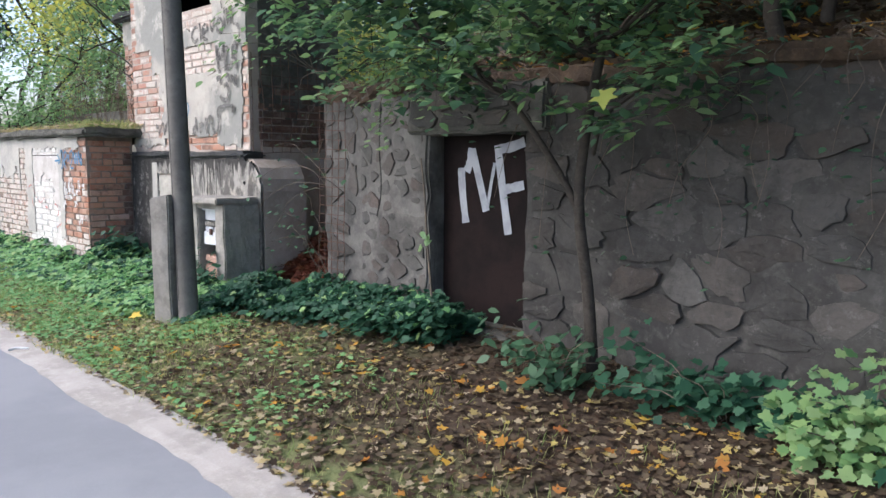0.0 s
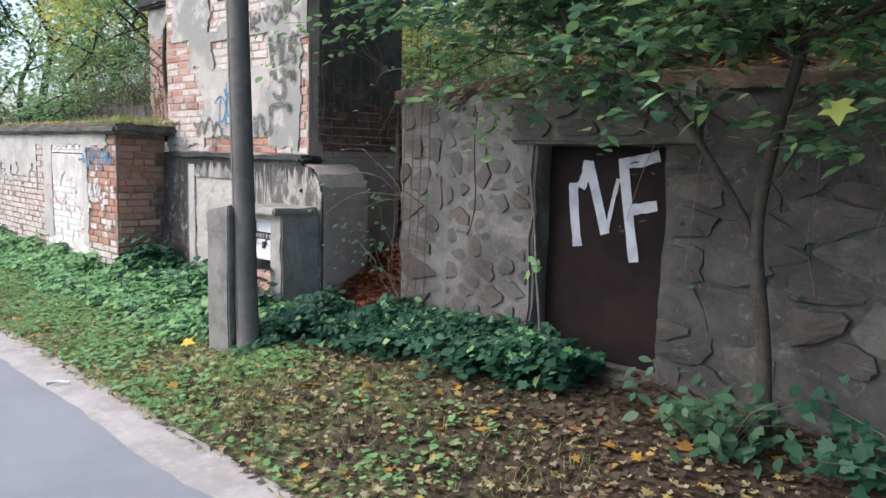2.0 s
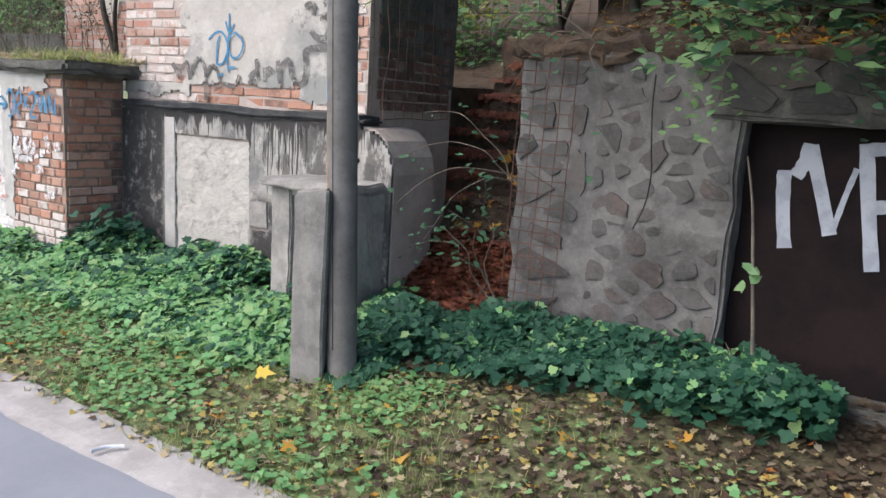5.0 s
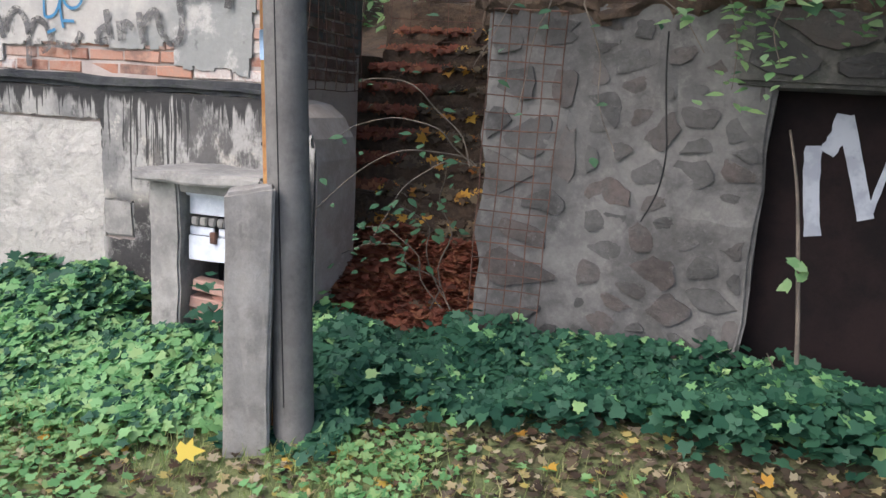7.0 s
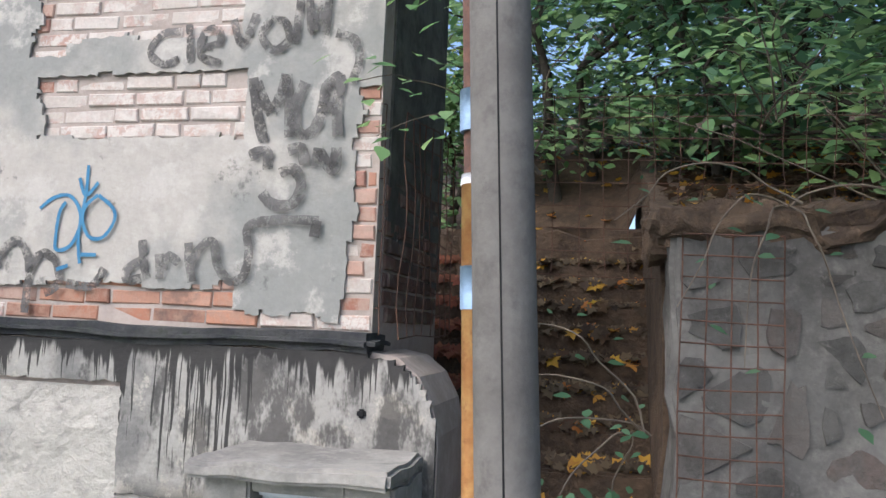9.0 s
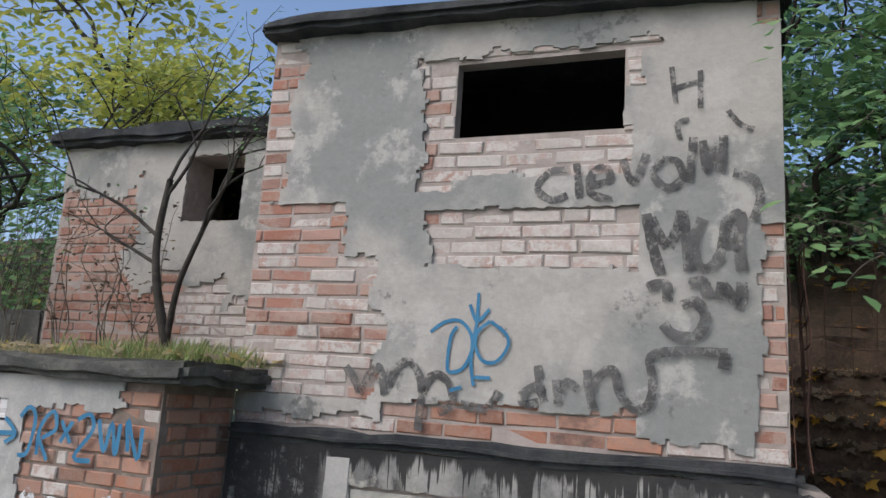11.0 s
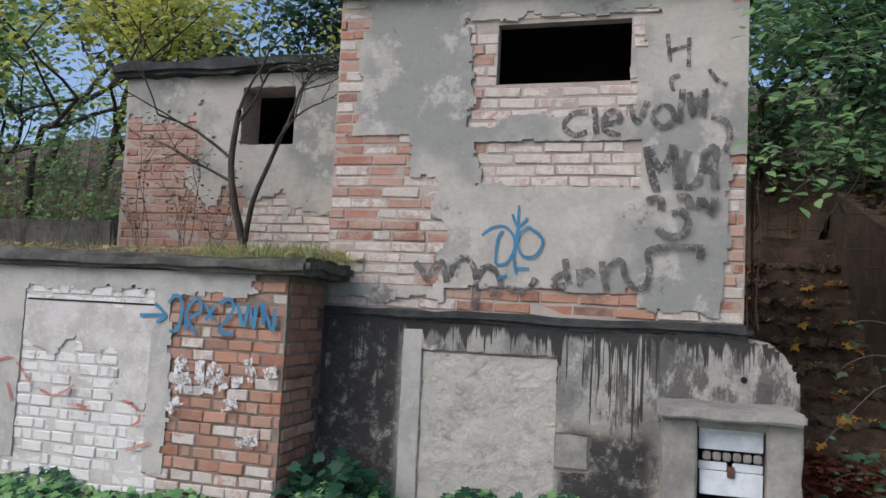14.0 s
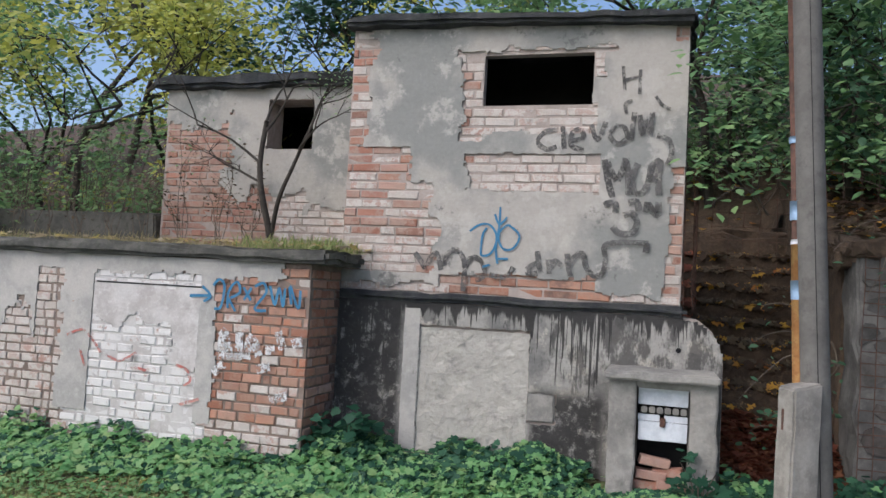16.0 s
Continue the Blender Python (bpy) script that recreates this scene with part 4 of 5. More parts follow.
for z, sx in ((1.65, -6.258), (2.11, -6.275)):
    bm = bmesh.new()
    tube(bm, [(sx, 3.436, z), (sx - 0.004, 3.436, z + 0.11)], 0.037, 0.037, 14)
    box(sx, 3.395, z, sx + 0.055, 3.399, z + 0.11, bm=bm)
    strap = part("strap", bm, M_STRAP, pipe, "pale blue tin strap")
    part("screw", box(sx + 0.04, 3.390, z + 0.045, sx + 0.05, 3.396, z + 0.055, 0.001), M_RUST, strap)
bm = bmesh.new()
tube(bm, [(-6.27, 3.436, 1.97), (-6.272, 3.436, 1.998)], 0.036, 0.031, 14)
part("collar", bm, M_WHITE_PAINT, pipe, "white sealant collar")
bm = bmesh.new()
tube(bm, [(-6.295, 3.436, 2.56), (-6.297, 3.436, 2.60)], 0.034, 0.034, 14)
part("clip", bm, M_STRAP, pipe)

post = thing("concrete_post", -6.27, 3.315, 0.0, "short leaning concrete fence post with chipped top", "post")
bm = bmesh.new()
bmesh.ops.create_cube(bm, size=1)
for v in bm.verts:
    v.co = Vector((v.co.x * 0.18, v.co.y * 0.15, v.co.z * 1.2 + 0.56 + (0.03 if v.co.z > 0 and v.co.x > 0 else 0)))
bmesh.ops.bevel(bm, geom=bm.edges[:], offset=0.012, segments=2, affect="EDGES")
bmesh.ops.subdivide_edges(bm, edges=[e for e in bm.edges if e.calc_length() > 0.05], cuts=5, use_grid_fill=True)
for v in bm.verts:
    v.co += 0.008 * noise.noise_vector(v.co * 14)
bmesh.ops.transform(bm, matrix=pose(-6.27, 3.315, 0, 1, 0.6, 28), verts=bm.verts[:])
part("shaft", bm, M_POST, post)
for z in (0.35, 0.98):
    bm = box(-0.012, -0.012, -0.06, 0.012, 0.012, 0.06, 0.003)
    bmesh.ops.transform(bm, matrix=Matrix.Translation((-6.332, 3.282, z)) @ pose(0, 0, 0, 0, 0, 28), verts=bm.verts[:])
    part("iron_tie", bm, M_RUST, post, "rusty iron tie")

# ---- steel mesh ----
def wire_mesh(name, origin, across, up, na, nu, r, label, jitter=0.006):
    ob = thing(name, *origin, label, "wire mesh")
    o, a, u = Vector(origin), Vector(across), Vector(up)
    bent = lambda p: p + jitter * noise.noise_vector(p * 3.1)
    for i in range(na + 1):
        bm = bmesh.new()
        tube(bm, [bent(o + a * i / na + u * k / 8) for k in range(9)], r, r, 5)
        part("rod", bm, M_RUST, ob)
    for j in range(nu + 1):
        bm = bmesh.new()
        tube(bm, [bent(o + a * k / 3 + u * j / nu + Vector((0, -r, 0))) for k in range(4)], r, r, 5)
        part("rod", bm, M_RUST, ob)
    return ob


wire_mesh("reinforcing_mesh", (-5.70, 4.47, 0.2), (0.36, 0, 0), (0.03, 0.02, 1.78), 4, 22, 0.0032, "rusty steel mesh against the rubble wall", 0.012)
wire_mesh("reinforcing_mesh", (-7.02, 4.53, 1.56), (0.16, 0, 0), (-0.01, 0, 0.97), 2, 9, 0.003, "rusty steel mesh at the house corner", 0.008)
wire_mesh("reinforcing_mesh", (-6.80, 4.6, 1.55), (0.06, 0.75, 0), (0, 0, 0.98), 7, 9, 0.003, "bent rusty steel mesh beside the house", 0.04)
wire_mesh("reinforcing_mesh", (-6.62, 5.5, 1.9), (2.3, 0.15, 0), (0, 0, 0.95), 18, 8, 0.0025, "rusty mesh fence across the steps", 0.03)

# ---- foliage ----
IVY_SHAPE = [(0, -0.1), (0.35, -0.22), (0.52, 0.1), (0.36, 0.32), (0.42, 0.62), (0.14, 0.62), (0, 1.0), (-0.14, 0.62), (-0.42, 0.62), (-0.36, 0.32), (-0.52, 0.1), (-0.35, -0.22)]
OVAL_SHAPE = [(0, 0), (0.24, 0.25), (0.27, 0.55), (0, 1.0), (-0.27, 0.55), (-0.24, 0.25)]
MAPLE_SHAPE = [(0, 0), (0.28, -0.06), (0.55, 0.12), (0.34, 0.3), (0.62, 0.58), (0.26, 0.58), (0, 1.02), (-0.26, 0.58), (-0.62, 0.58), (-0.34, 0.3), (-0.55, 0.12), (-0.28, -0.06)]
BLADE_SHAPE = [(-0.03, 0), (0.03, 0), (0.02, 0.6), (0, 1.0), (-0.02, 0.6)]


def leaf_mesh(name, places, shape, fold=0.18):
    """places: (position, size, normal, heading). One folded leaf for each, all in one mesh."""
    n = len(shape)
    S = np.array(shape)
    P = np.array([p[0] for p in places], dtype=float)
    size = np.array([p[1] for p in places])[:, None, None]
    N = np.array([p[2] for p in places], dtype=float)
    N /= np.linalg.norm(N, axis=1, keepdims=True)
    ang = np.array([p[3] for p in places])
    ref = np.where(np.abs(N[:, 2:3]) < 0.9, np.array([[0, 0, 1.0]]), np.array([[1.0, 0, 0]]))
    A = np.cross(ref, N)
    A /= np.linalg.norm(A, axis=1, keepdims=True)
    B = np.cross(N, A)
    U = A * np.cos(ang)[:, None] + B * np.sin(ang)[:, None]
    V = -A * np.sin(ang)[:, None] + B * np.cos(ang)[:, None]
    lift = fold * np.abs(S[:, 0]) - 0.12 * S[:, 1] ** 2
    W = P[:, None, :] + size * (S[None, :, :1] * U[:, None, :] + S[None, :, 1:] * V[:, None, :] + lift[None, :, None] * N[:, None, :])
    me = bpy.data.meshes.new(name)
    k = len(places)
    me.vertices.add(k * n)
    me.vertices.foreach_set("co", W.reshape(-1))
    me.loops.add(k * n)
    me.loops.foreach_set("vertex_index", np.arange(k * n, dtype=np.int32))
    me.polygons.add(k)
    me.polygons.foreach_set("loop_start", np.arange(0, k * n, n, dtype=np.int32))
    me.update(calc_edges=True)
    return me


def ivy_cover(x, y):
    """Inside the band of green plants along the foot of the walls."""
    edge = 3.42 + 0.35 * noise.noise(Vector((x * 0.8, 1, 0))) + 0.15 * noise.noise(Vector((x * 3, 2, 0)))
    if x > -5.9:
        edge += 0.42 + 0.1 * (x + 5.9)
    if x < -6.6:
        edge -= 0.15
    back = 4.42 if x > -9.5 else 3.82
    if -7.5 < x < -6.55:
        back = 4.02
    return -20 < x < -3.7 and edge < y < back and not (x > -4.3 and y > 4.4)


rng = random.Random(11)
dark_leaves, light_leaves = [], []
while len(dark_leaves) + len(light_leaves) < 26000:
    x = -3.4 - 13.6 * rng.random() ** 1.5
    y = rng.uniform(2.9, 4.55)
    if not ivy_cover(x, y + rng.gauss(0, 0.10)) or y > 4.52:
        continue
    top = (0.05 + 0.2 * max(0, 0.5 + noise.noise(Vector((x * 2.1, y * 2.1, 5))))) * min(1, max(0.25, (y - 3.2) / 0.7))
    z = ground_height(x, y) + top * (1 - rng.random() ** 2.2) + 0.02
    row = ((x, y, z), rng.uniform(0.035, 0.075), (rng.gauss(0, 0.4), rng.gauss(-0.35, 0.4), 1.0), rng.uniform(0, math.tau))
    (light_leaves if rng.random() < (0.75 if x < -6.4 and y < 3.8 else 0.08 if x > -6.3 else 0.45) else dark_leaves).append(row)
tagged(link("ground_ivy", leaf_mesh("ground_ivy", dark_leaves, IVY_SHAPE), M_IVY), "dense dark green creeping plants along the walls", "ground cover", kind="stuff")
tagged(link("ground_herbs", leaf_mesh("ground_herbs", light_leaves, IVY_SHAPE), M_IVY_LIGHT), "fresh green low herbs on the verge", "ground cover", kind="stuff")


def litter(name, count, area, material, sizes, label, seed, shape=MAPLE_SHAPE, height=ground_height, bias=None, lift=0.012, lean=0.0):
    r, rows = random.Random(seed), []
    while len(rows) < count:
        x, y = r.uniform(area[0], area[1]), r.uniform(area[2], area[3])
        if bias and r.random() > bias(x, y):
            continue
        rows.append(((x, y, height(x, y) + lift + r.random() * lift), r.uniform(*sizes), (r.gauss(0, 0.28), r.gauss(-lean, 0.28 + lean * 0.4), 1), r.uniform(0, math.tau)))
    return tagged(link(name, leaf_mesh(name, rows, shape, 0.25), material), label, "fallen leaves", kind="stuff")


verge = (-14, 3.0, 2.36, 4.6)
east = lambda x, y: min(1, max(0.3, (x + 7.5) / 3.5)) * (0.35 + 0.65 * min(1, max(0, (y - 2.1) / 0.6)))
litter("fallen_leaves", 17000, verge, M_LITTER, (0.018, 0.055), "brown withered leaves scattered over the verge", 1, bias=east)
litter("fallen_leaves", 5200, (-11, 2, 2.34, 4.0), M_LITTER_PALE, (0.018, 0.05), "pale fallen leaves scattered over the verge", 2)
litter("fallen_leaves", 260, (-9, 2.5, 2.4, 4.2), M_LITTER_ORANGE, (0.035, 0.085), "orange and yellow maple leaves on the verge", 3, bias=lambda x, y: 1 if x > -3 else 0.35)
litter("fallen_leaves", 2600, (-6.72, -5.72, 4.5, 5.2), M_LITTER_RED, (0.05, 0.10), "russet leaf heap at the foot of the steps", 4, height=lambda x, y: 0.16 + (y - 4.45) * 0.62 + 0.14 * noise.noise(Vector((x * 3, y * 3, 1))), lift=0.03)
step_top = lambda x, y: 0.36 + 0.175 * math.floor((y - 4.78 + 0.05 * noise.noise(Vector((x * 4, y, 1)))) / 0.27)
litter("fallen_leaves", 4200, (-6.74, -5.72, 4.75, 7.9), M_LITTER, (0.05, 0.09), "brown leaves lying on the steps", 5, height=step_top, lean=0.9)
litter("fallen_leaves", 2200, (-7.38, -6.7, 5.65, 7.8), M_LITTER_RED, (0.05, 0.09), "brown leaves lying on the upper steps", 12, height=step_top, lean=0.9)
litter("fallen_leaves", 380, (-6.72, -5.74, 4.8, 7.9), M_LITTER_ORANGE, (0.05, 0.10), "orange leaves lying on the steps", 6, height=step_top, lean=0.9)
litter("fallen_leaves", 5200, (-5.6, 3.5, 5.05, 9.5), M_LITTER, (0.06, 0.11), "brown leaves on the wooded bank", 7, height=bank_height, lift=0.02)
litter("fallen_leaves", 800, (-6.8, 1, 5.1, 9.5), M_LITTER_ORANGE, (0.06, 0.1), "orange leaves on the wooded bank", 8, height=lambda x, y: bank_height(x, y) if x > -5.6 or y > 8 else step_top(x, y), lift=0.02)
litter("fallen_leaves", 500, (-13.5, -9.3, 3.8, 5.4), M_LITTER_PALE, (0.04, 0.08), "yellow leaves on the outhouse roof", 9, height=lambda x, y: 1.86)


def grass(name, count, area, material, sizes, label, seed, height, bias=None):
    r, rows = random.Random(seed), []
    while len(rows) < count:
        x, y = r.uniform(area[0], area[1]), r.uniform(area[2], area[3])
        if bias and r.random() > bias(x, y):
            continue
        rows.append(((x, y, height(x, y) - 0.005), r.uniform(*sizes), (r.gauss(0, 1), r.gauss(-0.6, 0.8), 0.25), r.gauss(0, 0.35)))
    return tagged(link(name, leaf_mesh(name, rows, BLADE_SHAPE, 0), material), label, "grass", kind="stuff")


grass("verge_grass", 16000, (-16, 0, 2.34, 3.7), M_GRASS, (0.03, 0.09), "short trodden grass along the roadside", 21, ground_height, bias=lambda x, y: (1 if x < -5 else 0.25) * (0.5 + noise.noise(Vector((x * 2, y * 2, 9)))))
grass("roof_grass", 3000, (-14.2, -9.38, 3.8, 5.3), M_DRY_GRASS, (0.03, 0.12), "dry grass growing on the outhouse roof", 22, lambda x, y: 1.85)
grass("roof_grass", 900, (-10.2, -9.38, 3.8, 4.5), M_GRASS, (0.04, 0.14), "green grass tuft on the outhouse roof", 23, lambda x, y: 1.85)
litter("verge_herbs", 9500, (-16, -3.5, 2.4, 3.6), M_IVY_LIGHT, (0.02, 0.05), "small clover and herbs in the verge grass", 24, IVY_SHAPE, bias=lambda x, y: (1 if x < -5.5 else 0.3) * (0.55 + noise.noise(Vector((x * 1.5, y * 1.5, 4)))), lift=0.02)


def branches(bm, start, way, length, radius, depth, r, tips, spread=0.6, droop=0.0):
    pts, p, d = [Vector(start)], Vector(start), Vector(way).normalized()
    for _ in range(4):
        d = (d + Vector((r.gauss(0, 0.13), r.gauss(0, 0.13), r.gauss(0.02 - droop, 0.1)))).normalized()
        p = p + d * length / 4
        pts.append(p.copy())
    tube(bm, pts, radius, radius * 0.55, 7 if depth > 1 else 5 if depth else 3)
    if depth == 0:
        tips.append((pts[-1], d))
        tips.append((pts[2], d))
        return
    for k in range(r.choice((2, 3, 3))):
        side = Vector((r.gauss(0, 1), r.gauss(0, 1), r.gauss(0.15, 0.7))).normalized()
        branches(bm, pts[r.choice((2, 3, 4)) if k else 4], d * (1 - spread) + side * spread, length * r.uniform(0.6, 0.8), radius * 0.55, depth - 1, r, tips, spread, droop)


def tree(name, base, way, length, radius, depth, seed, material, per_tip, size, cloud, label, spread=0.6, droop=0.0, shape=OVAL_SHAPE, group=""):
    """A tapered trunk with forking limbs; leaves gather in clumps round the twig ends."""
    r = random.Random(seed)
    ob = thing(name, *base, label, "tree" if "tree" in name else "shrub", group)
    bm, tips = bmesh.new(), []
    branches(bm, base, way, length, radius, depth, r, tips, spread, droop)
    part("trunk", bm, M_BARK, ob)
    rows = []
    for p, d in tips:
        for _ in range(per_tip):
            q = p + Vector((r.gauss(0, cloud), r.gauss(0, cloud), r.gauss(0, cloud * 0.6)))
            rows.append((q, r.uniform(*size), (r.gauss(0, 0.5), r.gauss(-0.25, 0.5), 1), r.uniform(0, math.tau)))
    if rows:
        link("crown", leaf_mesh("crown", rows, shape), material, ob)
    return ob


# the young tree before the rubble wall: thin leaning stems, a wide flat roof of leaves
canopy = thing("young_tree", -2.65, 4.25, 0.15, "slender young tree with a wide spreading leafy crown", "tree")
r = random.Random(5)
bm, tips = bmesh.new(), []
tube(bm, smooth_line([(-2.62, 4.28, 0.1), (-2.66, 4.25, 0.7), (-2.72, 4.22, 1.2), (-2.68, 4.2, 1.6), (-2.55, 4.15, 2.1)]), 0.04, 0.026, 8)
tube(bm, smooth_line([(-2.72, 4.22, 1.2), (-2.88, 4.15, 1.5), (-3.1, 3.95, 1.9), (-3.4, 3.7, 2.2)]), 0.025, 0.012, 6)
# The upper tier, near z 3, is added out of view to shade the door.
for start, goal in (((-2.55, 4.15, 2.1), (-1.2, 3.6, 2.45)), ((-2.55, 4.15, 2.1), (-2.2, 3.3, 2.4)), ((-3.1, 3.95, 1.9), (-4.3, 3.75, 2.15)), ((-2.55, 4.15, 2.1), (-3.6, 3.6, 2.5)), ((-2.55, 4.15, 2.1), (-1.9, 4.4, 2.9)), ((-3.4, 3.7, 2.2), (-5.0, 4.0, 2.5)), ((-2.68, 4.2, 1.6), (-1.7, 3.8, 2.0)), ((-3.1, 3.95, 1.9), (-3.0, 3.3, 2.05)), ((-2.55, 4.15, 2.1), (-0.4, 3.7, 2.75)), ((-2.2, 3.3, 2.4), (-1.0, 2.9, 2.6)), ((-3.4, 3.7, 2.2), (-4.2, 3.3, 2.6)), ((-2.55, 4.15, 2.1), (-2.9, 3.0, 2.7)), ((-1.9, 4.4, 2.9), (-0.6, 3.4, 3.1)), ((-1.9, 4.4, 2.9), (-2.6, 3.1, 3.2)), ((-3.6, 3.6, 2.5), (-4.6, 3.2, 3.0)), ((-3.6, 3.6, 2.5), (-3.7, 2.7, 3.0)), ((-5.0, 4.0, 2.5), (-5.4, 3.6, 3.0)), ((-2.2, 3.3, 2.4), (-1.6, 2.5, 3.0)), ((-3.4, 3.7, 2.2), (-4.4, 4.2, 2.35))):
    a, b = Vector(start), Vector(goal)
    line = [a.lerp(b, k / 5) + Vector((r.gauss(0, 0.04), r.gauss(0, 0.04), r.gauss(0, 0.03) + 0.10 * math.sin(k / 5 * math.pi))) for k in range(6)]
    tube(bm, line, 0.014, 0.004, 5)
    for k in (1, 2, 3, 4, 5):
        for _ in range(3):
            e = line[k] + Vector((r.gauss(0, 0.28), r.gauss(0, 0.25), r.gauss(0.0, 0.12)))
            tube(bm, [line[k], line[k].lerp(e, 0.5) + Vector((0, 0, 0.03)), e], 0.004, 0.0015, 3)
            tips += [(line[k].lerp(e, t), e - line[k]) for t in (0.35, 0.6, 0.8, 1.0)]
part("trunk", bm, M_BARK, canopy)
rows = []
for p, d in tips:
    for _ in range(6):
        q = p + Vector((r.gauss(0, 0.07), r.gauss(0, 0.07), r.gauss(0, 0.04)))
        rows.append((q, r.uniform(0.06, 0.12), (r.gauss(0, 0.35), r.gauss(-0.2, 0.35), 1), r.uniform(0, math.tau)))
r.shuffle(rows)
# Nearly half the leaves, at random, are coloured paler to imitate lit ones.
link("crown", leaf_mesh("crown", rows[: len(rows) * 11 // 20], OVAL_SHAPE), M_CROWN_DARK, canopy)
link("young_leaves", leaf_mesh("young_leaves", rows[len(rows) * 11 // 20 :], OVAL_SHAPE), M_CROWN, canopy, "paler green leaves, coloured as if lit")
yellow = tagged(link("hanging_leaf", leaf_mesh("hanging_leaf", [((-2.26, 3.75, 1.84), 0.12, (0.2, -0.7, 0.6), 3.3)], MAPLE_SHAPE), M_CROWN_YELLOW), "large pale yellow leaf hanging from the young tree", "leaf")
lone = tagged(link("maple_leaf", leaf_mesh("maple_leaf", [((-6.40, 3.05, 0.17), 0.10, (0.1, -0.4, 1), 0.6)], MAPLE_SHAPE), M_YELLOW_LEAF), "bright yellow maple leaf on the green verge", "leaf")

# shrubs in front of the rubble wall
def shrub(base, count, size, spread, material, label, seed, shape=IVY_SHAPE):
    r = random.Random(seed)
    ob = thing("shrub", *base, label, "shrub")
    bm, rows = bmesh.new(), []
    b = Vector(base)
    for _ in range(14):
        tip = b + Vector((r.gauss(0, spread[0]), r.gauss(0, spread[1]), r.uniform(0.35, 1.0) * spread[2]))
        mid = b.lerp(tip, 0.5) + Vector((0, 0, 0.08))
        tube(bm, [b, mid, tip], 0.006, 0.002, 4)
        for _ in range(count // 14):
            t = r.random() ** 0.6
            q = b.lerp(tip, t) + Vector((r.gauss(0, 0.08), r.gauss(0, 0.08), r.gauss(0, 0.06)))
            rows.append((q, r.uniform(*size), (r.gauss(0, 0.4), r.gauss(-0.5, 0.4), 1), r.uniform(0, math.tau)))
    part("stem", bm, M_TWIG, ob)
    link("foliage", leaf_mesh("foliage", rows, shape), material, ob)
    return ob


def bramble(base, tips, label, seed, leaves=0, size=(0.04, 0.08), material=None):
    r = random.Random(seed)
    ob = thing("bramble", *base, label, "bramble")
    rows = []
    b = Vector(base)
    for t in tips:
        t = Vector(t)
        pts = [b.lerp(t, k / 6) + Vector((r.gauss(0, 0.03), r.gauss(0, 0.03), 0.18 * math.sin(k / 6 * math.pi))) for k in range(7)]
        bm = bmesh.new()
        tube(bm, smooth_line(pts, 3), 0.005, 0.002, 4)
        part("cane", bm, M_TWIG, ob)
        for p in pts[2:]:
            for _ in range(leaves):
                rows.append((p + Vector([r.gauss(0, 0.05) for _ in range(3)]), r.uniform(*size), (r.gauss(0, 0.4), -0.5, 1), r.uniform(0, math.tau)))
    if rows:
        link("foliage", leaf_mesh("foliage", rows, OVAL_SHAPE), material or M_CROWN_DARK, ob)
    return ob


shrub((-1.05, 4.05, 0.1), 620, (0.04, 0.075), (0.36, 0.2, 0.5), M_CROWN, "fresh green elder shrub at the wall's foot", 31)
shrub((-1.75, 4.2, 0.12), 380, (0.05, 0.09), (0.35, 0.15, 0.4), M_IVY, "dark green low shrub at the wall's foot", 32)
shrub((-0.3, 4.0, 0.08), 420, (0.06, 0.1), (0.35, 0.2, 0.5), M_IVY, "dark green leafy shrub beside the wall", 33)
shrub((-2.75, 4.05, 0.14), 200, (0.06, 0.11), (0.22, 0.15, 0.4), M_CROWN_DARK, "dark drooping seedlings at the young tree's foot", 34, OVAL_SHAPE)
shrub((-9.3, 4.1, 0.2), 260, (0.06, 0.10), (0.16, 0.12, 0.4), M_IVY, "dark green plant in the corner of the outhouse", 35)
shrub((-8.3, 4.2, 0.2), 160, (0.05, 0.08), (0.3, 0.08, 0.2), M_IVY, "low green plants before the walled-up doorway", 38)
shrub((-6.72, 3.85, 0.2), 90, (0.05, 0.09), (0.10, 0.06, 0.35), M_IVY, "green plant before the meter niche", 36)
bramble((-5.9, 4.7, 0.4), [(-6.3, 4.4, 0.85), (-6.1, 4.35, 1.0), (-5.85, 4.4, 1.25), (-6.4, 4.45, 0.7)], "thin green sapling in the stair gap", 37, 3)


bramble((-5.75, 4.7, 1.2), [(-6.5, 4.3, 0.95), (-6.4, 4.35, 1.3), (-6.2, 4.25, 0.8), (-6.35, 4.4, 1.6)], "bare arching bramble canes in the stair gap", 41, 1)
bramble((-5.3, 4.55, 2.1), [(-5.5, 4.3, 1.5), (-5.05, 4.35, 1.35), (-5.75, 4.3, 1.7), (-5.9, 4.25, 2.0), (-4.7, 4.3, 1.8)], "thin bramble canes hanging over the coping", 42, 1)
bramble((-4.6, 4.6, 2.1), [(-4.35, 4.15, 1.75), (-4.15, 4.2, 1.9), (-4.55, 4.2, 1.65), (-4.8, 4.2, 2.0)], "fresh leafy creeper hanging over the door lintel", 43, 10, (0.045, 0.085), M_CROWN)
sapling = thing("sapling", -4.15, 4.38, 0.2, "thin bare sapling with few leaves before the cellar door", "sapling")
bm = bmesh.new()
tube(bm, smooth_line([(-4.12, 4.38, 0.18), (-4.14, 4.38, 0.5), (-4.19, 4.38, 0.9), (-4.24, 4.40, 1.25), (-4.30, 4.42, 1.5)]), 0.013, 0.005, 7)
tube(bm, smooth_line([(-4.13, 4.38, 0.28), (-4.19, 4.36, 0.38), (-4.27, 4.34, 0.52)]), 0.006, 0.003, 5)
part("stem", bm, M_TWIG, sapling, "pale bare stem")
